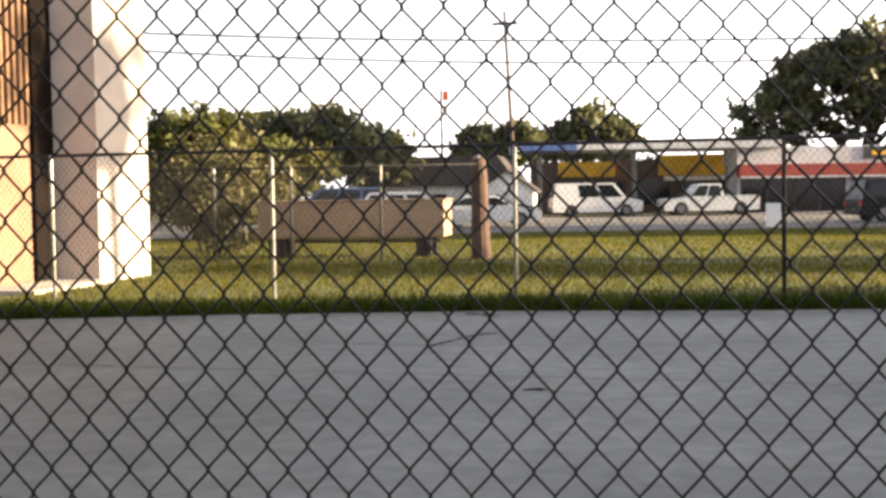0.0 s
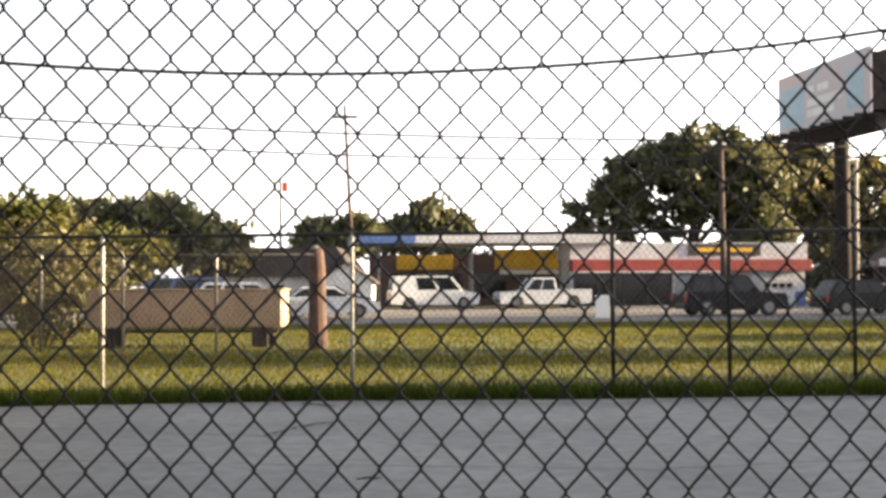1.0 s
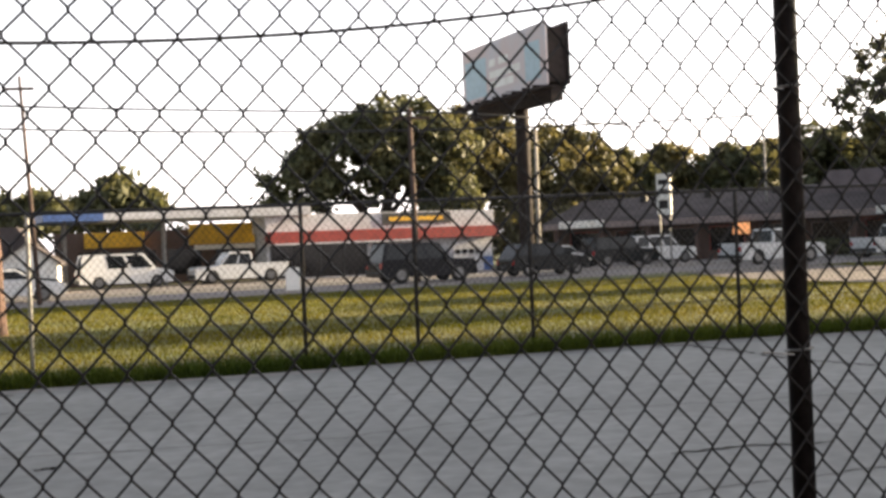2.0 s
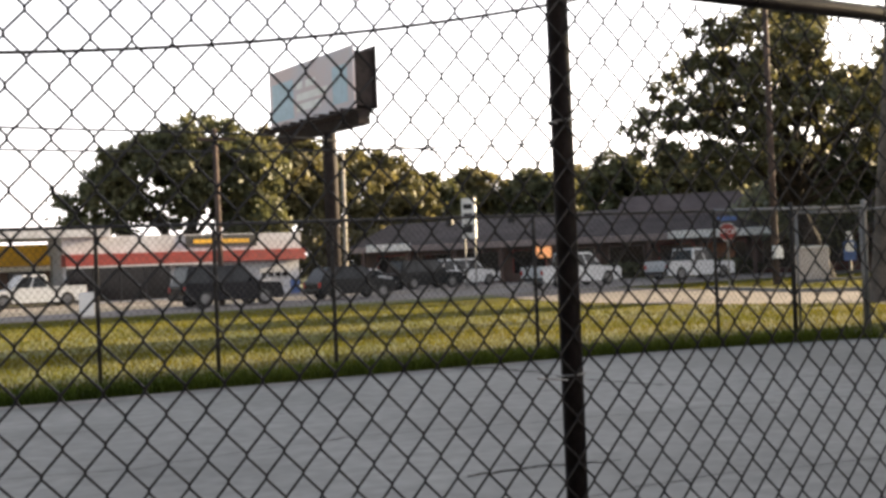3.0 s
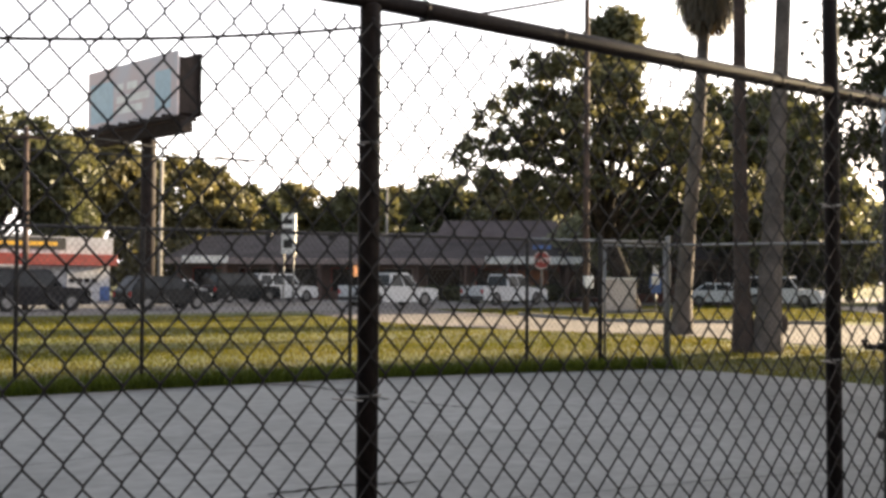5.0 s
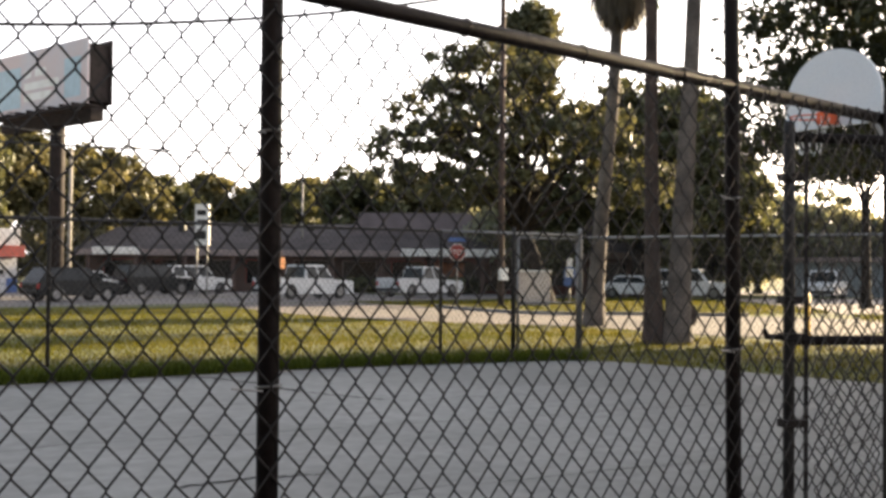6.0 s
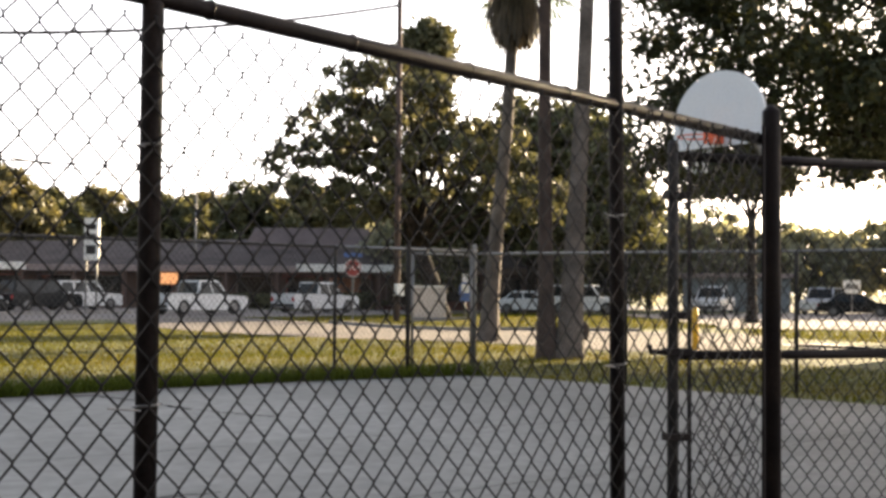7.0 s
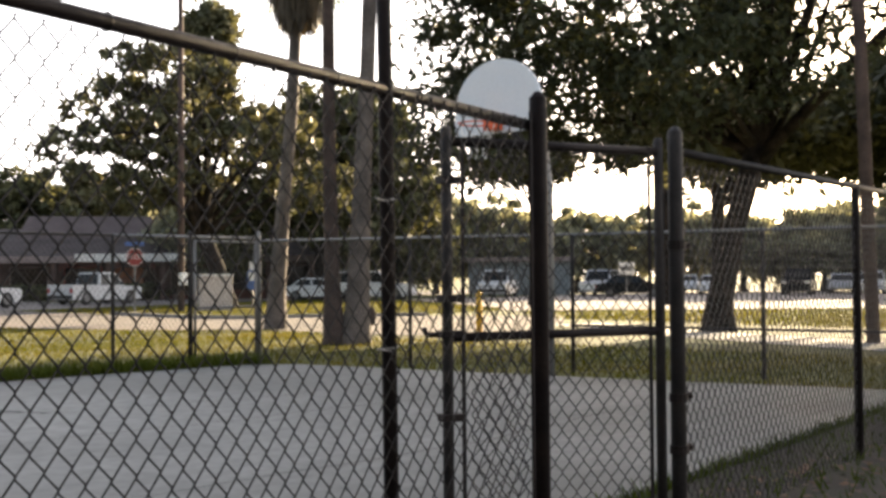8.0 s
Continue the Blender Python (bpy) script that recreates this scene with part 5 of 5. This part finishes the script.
# ---- billboard ----
bill = thing("billboard", (16.46, 65.89, GZ), 0, "two-sided roadside billboard on one brown steel post", "billboard")
p_l, p_r = Vector((14.06 - 16.26, 70.87 - 65.89, 0)), Vector((16.66 - 16.26, 60.85 - 65.89, 0))
along = (p_r - p_l).normalized()
nrm = Vector((along.y, -along.x, 0))
if nrm.x > 0:
    nrm = -nrm


def bill_box(s0, s1, d0, d1, z0, z1, bevel=0.0):
    """A box along the face: s from its far end, d behind the face."""
    bm = box(bmesh.new(), s0, s1, d0, d1, z0, z1, bevel)
    m = Matrix(((along.x, -nrm.x, 0, p_l.x), (along.y, -nrm.y, 0, p_l.y), (0, 0, 1, -GZ), (0, 0, 0, 1)))
    bmesh.ops.transform(bm, matrix=m, verts=bm.verts)
    return bm


FL = (p_r - p_l).length
part("face", bill_box(0, FL, 0, 0.12, 9.95, 13.4, 0.02), PALE, bill, "pale poster face with unreadable lettering")
part("poster_patch", bill_box(0.4, 3.2, -0.006, -0.002, 10.3, 12.6), PALE_BLUE, bill)
part("poster_patch", bill_box(8.0, 9.7, -0.006, -0.002, 10.4, 12.5), PALE_BLUE, bill)
for s0, s1, z in ((3.6, 4.4, 11.9), (4.8, 6.0, 11.9), (3.6, 7.4, 11.2), (3.6, 6.6, 10.6)):
    part("letter_bar", bill_box(s0, s1, -0.006, -0.002, z, z + 0.42), WHITE, bill)
part("back_face", bill_box(0.3, FL + 0.1, 1.3, 1.45, 9.95, 13.4, 0.02), STEEL_BROWN, bill)
part("end_panel", bill_box(FL - 0.25, FL - 0.05, 0.14, 1.29, 10.1, 13.1), STEEL_BROWN, bill)
part("walkway", bill_box(-0.2, FL + 1.3, -0.75, -0.1, 9.62, 9.72), STEEL_BROWN, bill)
part("beam", bill_box(0.2, FL - 0.2, 0.35, 1.1, 9.1, 9.7), STEEL_BROWN, bill)
for k in range(9):
    part("stringer", bill_box(0.4 + k * (FL - 0.8) / 8, 0.5 + k * (FL - 0.8) / 8, -0.7, 1.4, 9.72, 9.94), STEEL_BROWN, bill)
    if k % 3 == 1:
        part("lamp_arm", bill_box(0.4 + k * (FL - 0.8) / 8, 0.46 + k * (FL - 0.8) / 8, -1.7, -0.7, 9.66, 9.72), STEEL_BROWN, bill)
part("post", tube(bmesh.new(), [(0.2, 0, -0.3), (0.2, 0, 9.0), (0.2, 0, 9.4)], 0.42, 18), STEEL_BROWN, bill, smooth=True)

# ---- signs, poles and cables ----


def pole(name, base, top, r0, r1, mat, label, category, extra=None):
    z = ground_z(base[0], base[1])
    ob = thing(name, (base[0], base[1], z), 0, label, category)
    d = Vector(top) - Vector((base[0], base[1], z))
    part("shaft", tube(bmesh.new(), [(0, 0, -0.3), tuple(d * 0.5), tuple(d)], [r0, (r0 + r1) / 2, r1], 10), mat, ob, smooth=True)
    return ob


pole("lamp_pole", (17.72, 67.18), (17.77, 67.18, 8.2), 0.13, 0.1, CONCRETE_POLE, "slim pale concrete pole beside the billboard", "pole")
up = pole("utility_pole", (8.63, 56.14), (8.57, 56.24, 8.2), 0.16, 0.12, WOOD_POLE, "weathered wooden utility pole by the road", "utility pole")
part("crossarm", box(bmesh.new(), -0.9, 0.9, -0.06, 0.06, 7.9, 8.05, 0.01), WOOD_POLE, up)
up = pole("utility_pole", (-7.56, 46.82), (-8.01, 46.92, 8.6), 0.1, 0.06, WOOD_POLE, "leaning wooden utility pole with cable brackets", "utility pole")
part("crossarm", box(bmesh.new(), -0.95, 0.1, -0.05, 0.05, 8.3, 8.42, 0.01), WOOD_POLE, up)
up = pole("utility_pole", (30.96, 43.41), (30.91, 43.31, 14.7), 0.16, 0.12, WOOD_POLE, "tall wooden utility pole by the side street", "utility pole")
part("meter_box", box(bmesh.new(), -0.25, 0.15, -0.38, -0.15, 1.2, 1.75, 0.02), WHITE, up, "pale meter box")
pole("light_pole", (38.09, 79.31), (37.99, 79.11, 8.2), 0.1, 0.07, GALV, "slim grey light pole by the plaza", "light pole")
lp = pole("light_pole", (-18.93, 84.22), (-18.98, 84.22, 9.2), 0.12, 0.08, WOOD_POLE, "slim pole with a small orange marker", "light pole")
part("marker", box(bmesh.new(), 0.1, 0.5, -0.05, 0.05, 8.4, 9.1, 0.02), ORANGE, lp)
pole("light_pole", (20.3, 7.8), (20.1, 8.0, 9.5), 0.12, 0.1, WOOD_POLE, "dark wooden pole beside the oak", "pole")

totem = thing("totem_sign", (24.65, 64.55, GZ), -35, "slim white pylon sign by the road", "sign")
part("panel", box(bmesh.new(), -0.42, 0.42, -0.12, 0.12, 3.0, 5.4, 0.03), WHITE, totem)
for z, h in ((4.75, 0.3), (4.2, 0.3), (3.35, 0.5)):
    part("letter_bar", box(bmesh.new(), -0.3, 0.25, -0.13, -0.122, z, z + h), GALV_DARK, totem)
for x in (-0.3, 0.3):
    part("leg", tube(bmesh.new(), [(x, 0, -0.3), (x, 0, 3.02)], 0.06, 8), GALV, totem)

stop = thing("stop_sign", (28.2, 42.85, ground_z(28.2, 42.85)), -32, "red octagonal stop sign on a grey post", "stop sign")
part("sign_post", tube(bmesh.new(), [(0, 0.03, -0.2), (0, 0.03, 2.7)], 0.035, 8), GALV, stop)
octo = [(0.4 * math.cos((k + 0.5) * math.pi / 4), 2.42 + 0.4 * math.sin((k + 0.5) * math.pi / 4)) for k in range(8)]
part("rim_plate", prism(bmesh.new(), octo, -0.012, -0.006), WHITE, stop)
part("plate", prism(bmesh.new(), [(x * 0.93, 2.42 + (z - 2.42) * 0.93) for x, z in octo], -0.02, -0.0125), RED, stop)
words = bpy.data.curves.new("lettering", "FONT")
words.body, words.size, words.extrude, words.align_x, words.align_y = "STOP", 0.3, 0.003, "CENTER", "CENTER"
draft = new("lettering", words)
letters = bpy.data.meshes.new_from_object(draft)
bpy.data.objects.remove(draft)
letters.materials.append(WHITE)
lettering = new("lettering", letters)
lettering.parent = stop
lettering.matrix_basis = pose(0, -0.0245, 2.42, 90)
part("street_plate", box(bmesh.new(), -0.4, 0.4, 0.02, 0.03, 2.9, 3.08, 0.003), BLUE, stop, "small blue street name plate")

cab = thing("utility_cabinet", (33.2, 43.9, ground_z(33.2, 43.9)), -32, "pale metal utility cabinet under the oak", "cabinet")
part("body", box(bmesh.new(), -0.75, 0.75, -0.4, 0.4, -0.05, 1.6, 0.03), STUCCO, cab)
part("roof", box(bmesh.new(), -0.8, 0.8, -0.45, 0.45, 1.602, 1.68, 0.02), WHITE, cab)
phone = thing("pay_phone", (38.7, 48.1, ground_z(38.7, 48.1)), -38, "blue and white pay phone shell on a post", "pay phone")
part("post", tube(bmesh.new(), [(0, 0, -0.2), (0, 0, 1.3)], 0.06, 10), GALV, phone, smooth=True)
part("shell", prism(bmesh.new(), [(-0.3, 0.9), (0.3, 0.9), (0.3, 1.75), (0.2, 1.9), (-0.2, 1.9), (-0.3, 1.75)], -0.25, 0.2), BLUE, phone)
part("hood", box(bmesh.new(), -0.2, 0.2, -0.262, -0.253, 1.35, 1.8, 0.003), WHITE, phone, "pale front panel")
part("sign", box(bmesh.new(), -0.14, 0.14, -0.05, 0.05, 1.905, 2.35, 0.01), WHITE, phone)
bol = thing("bollard", (19.9, 16.5, -0.03), 0, "yellow steel bollard at the street edge", "bollard")
part("shaft", tube(bmesh.new(), [(0, 0, -0.2), (0, 0, 0.85), (0, 0, 0.92)], [0.07, 0.07, 0.03], 12), YELLOW, bol, smooth=True)
lot_sign = thing("lot_sign", (52.46, 34.0, GZ), -55, "small pale sign standing in the lot", "sign")
part("panel", box(bmesh.new(), -0.42, 0.42, -0.02, 0.02, 1.5, 2.15, 0.01), WHITE, lot_sign)
part("letter_bar", box(bmesh.new(), -0.3, 0.3, -0.03, -0.021, 1.7, 1.95), GALV, lot_sign)
part("sign_post", tube(bmesh.new(), [(0, 0.03, -0.2), (0, 0.03, 2.1)], 0.03, 6), GALV, lot_sign)


def cable(points, r, label):
    """A hanging cable through three points."""
    p0, p1, p2 = map(Vector, points)
    pts = []
    for k in range(41):
        t = k / 40
        pts.append(p0 * (2 * (t - 0.5) * (t - 1)) + p1 * (4 * t * (1 - t)) + p2 * (2 * t * (t - 0.5)))
    ob = tagged(part("overhead_cable", tube(bmesh.new(), pts, r, 6), CABLE), label, "cable", "overhead cables")
    return ob


cable([(-31, 36, 10.36), (0, 39.65, 8.65), (30.9, 43.31, 14.3)], 0.065, "thick black overhead cable sagging across the lawn")
cable([(-40, 57, 10.95), (-15.7, 56.6, 9.02), (8.57, 56.24, 8.05)], 0.055, "thin black overhead cable along the road")
cable([(-40, 58, 10.3), (-6, 58.5, 7.68), (28, 59, 7.8)], 0.055, "thin lower overhead cable along the road")
cable([(8.57, 56.24, 8.05), (19, 58.5, 7.5), (37.99, 79.11, 8.1)], 0.045, "thin overhead cable towards the plaza")
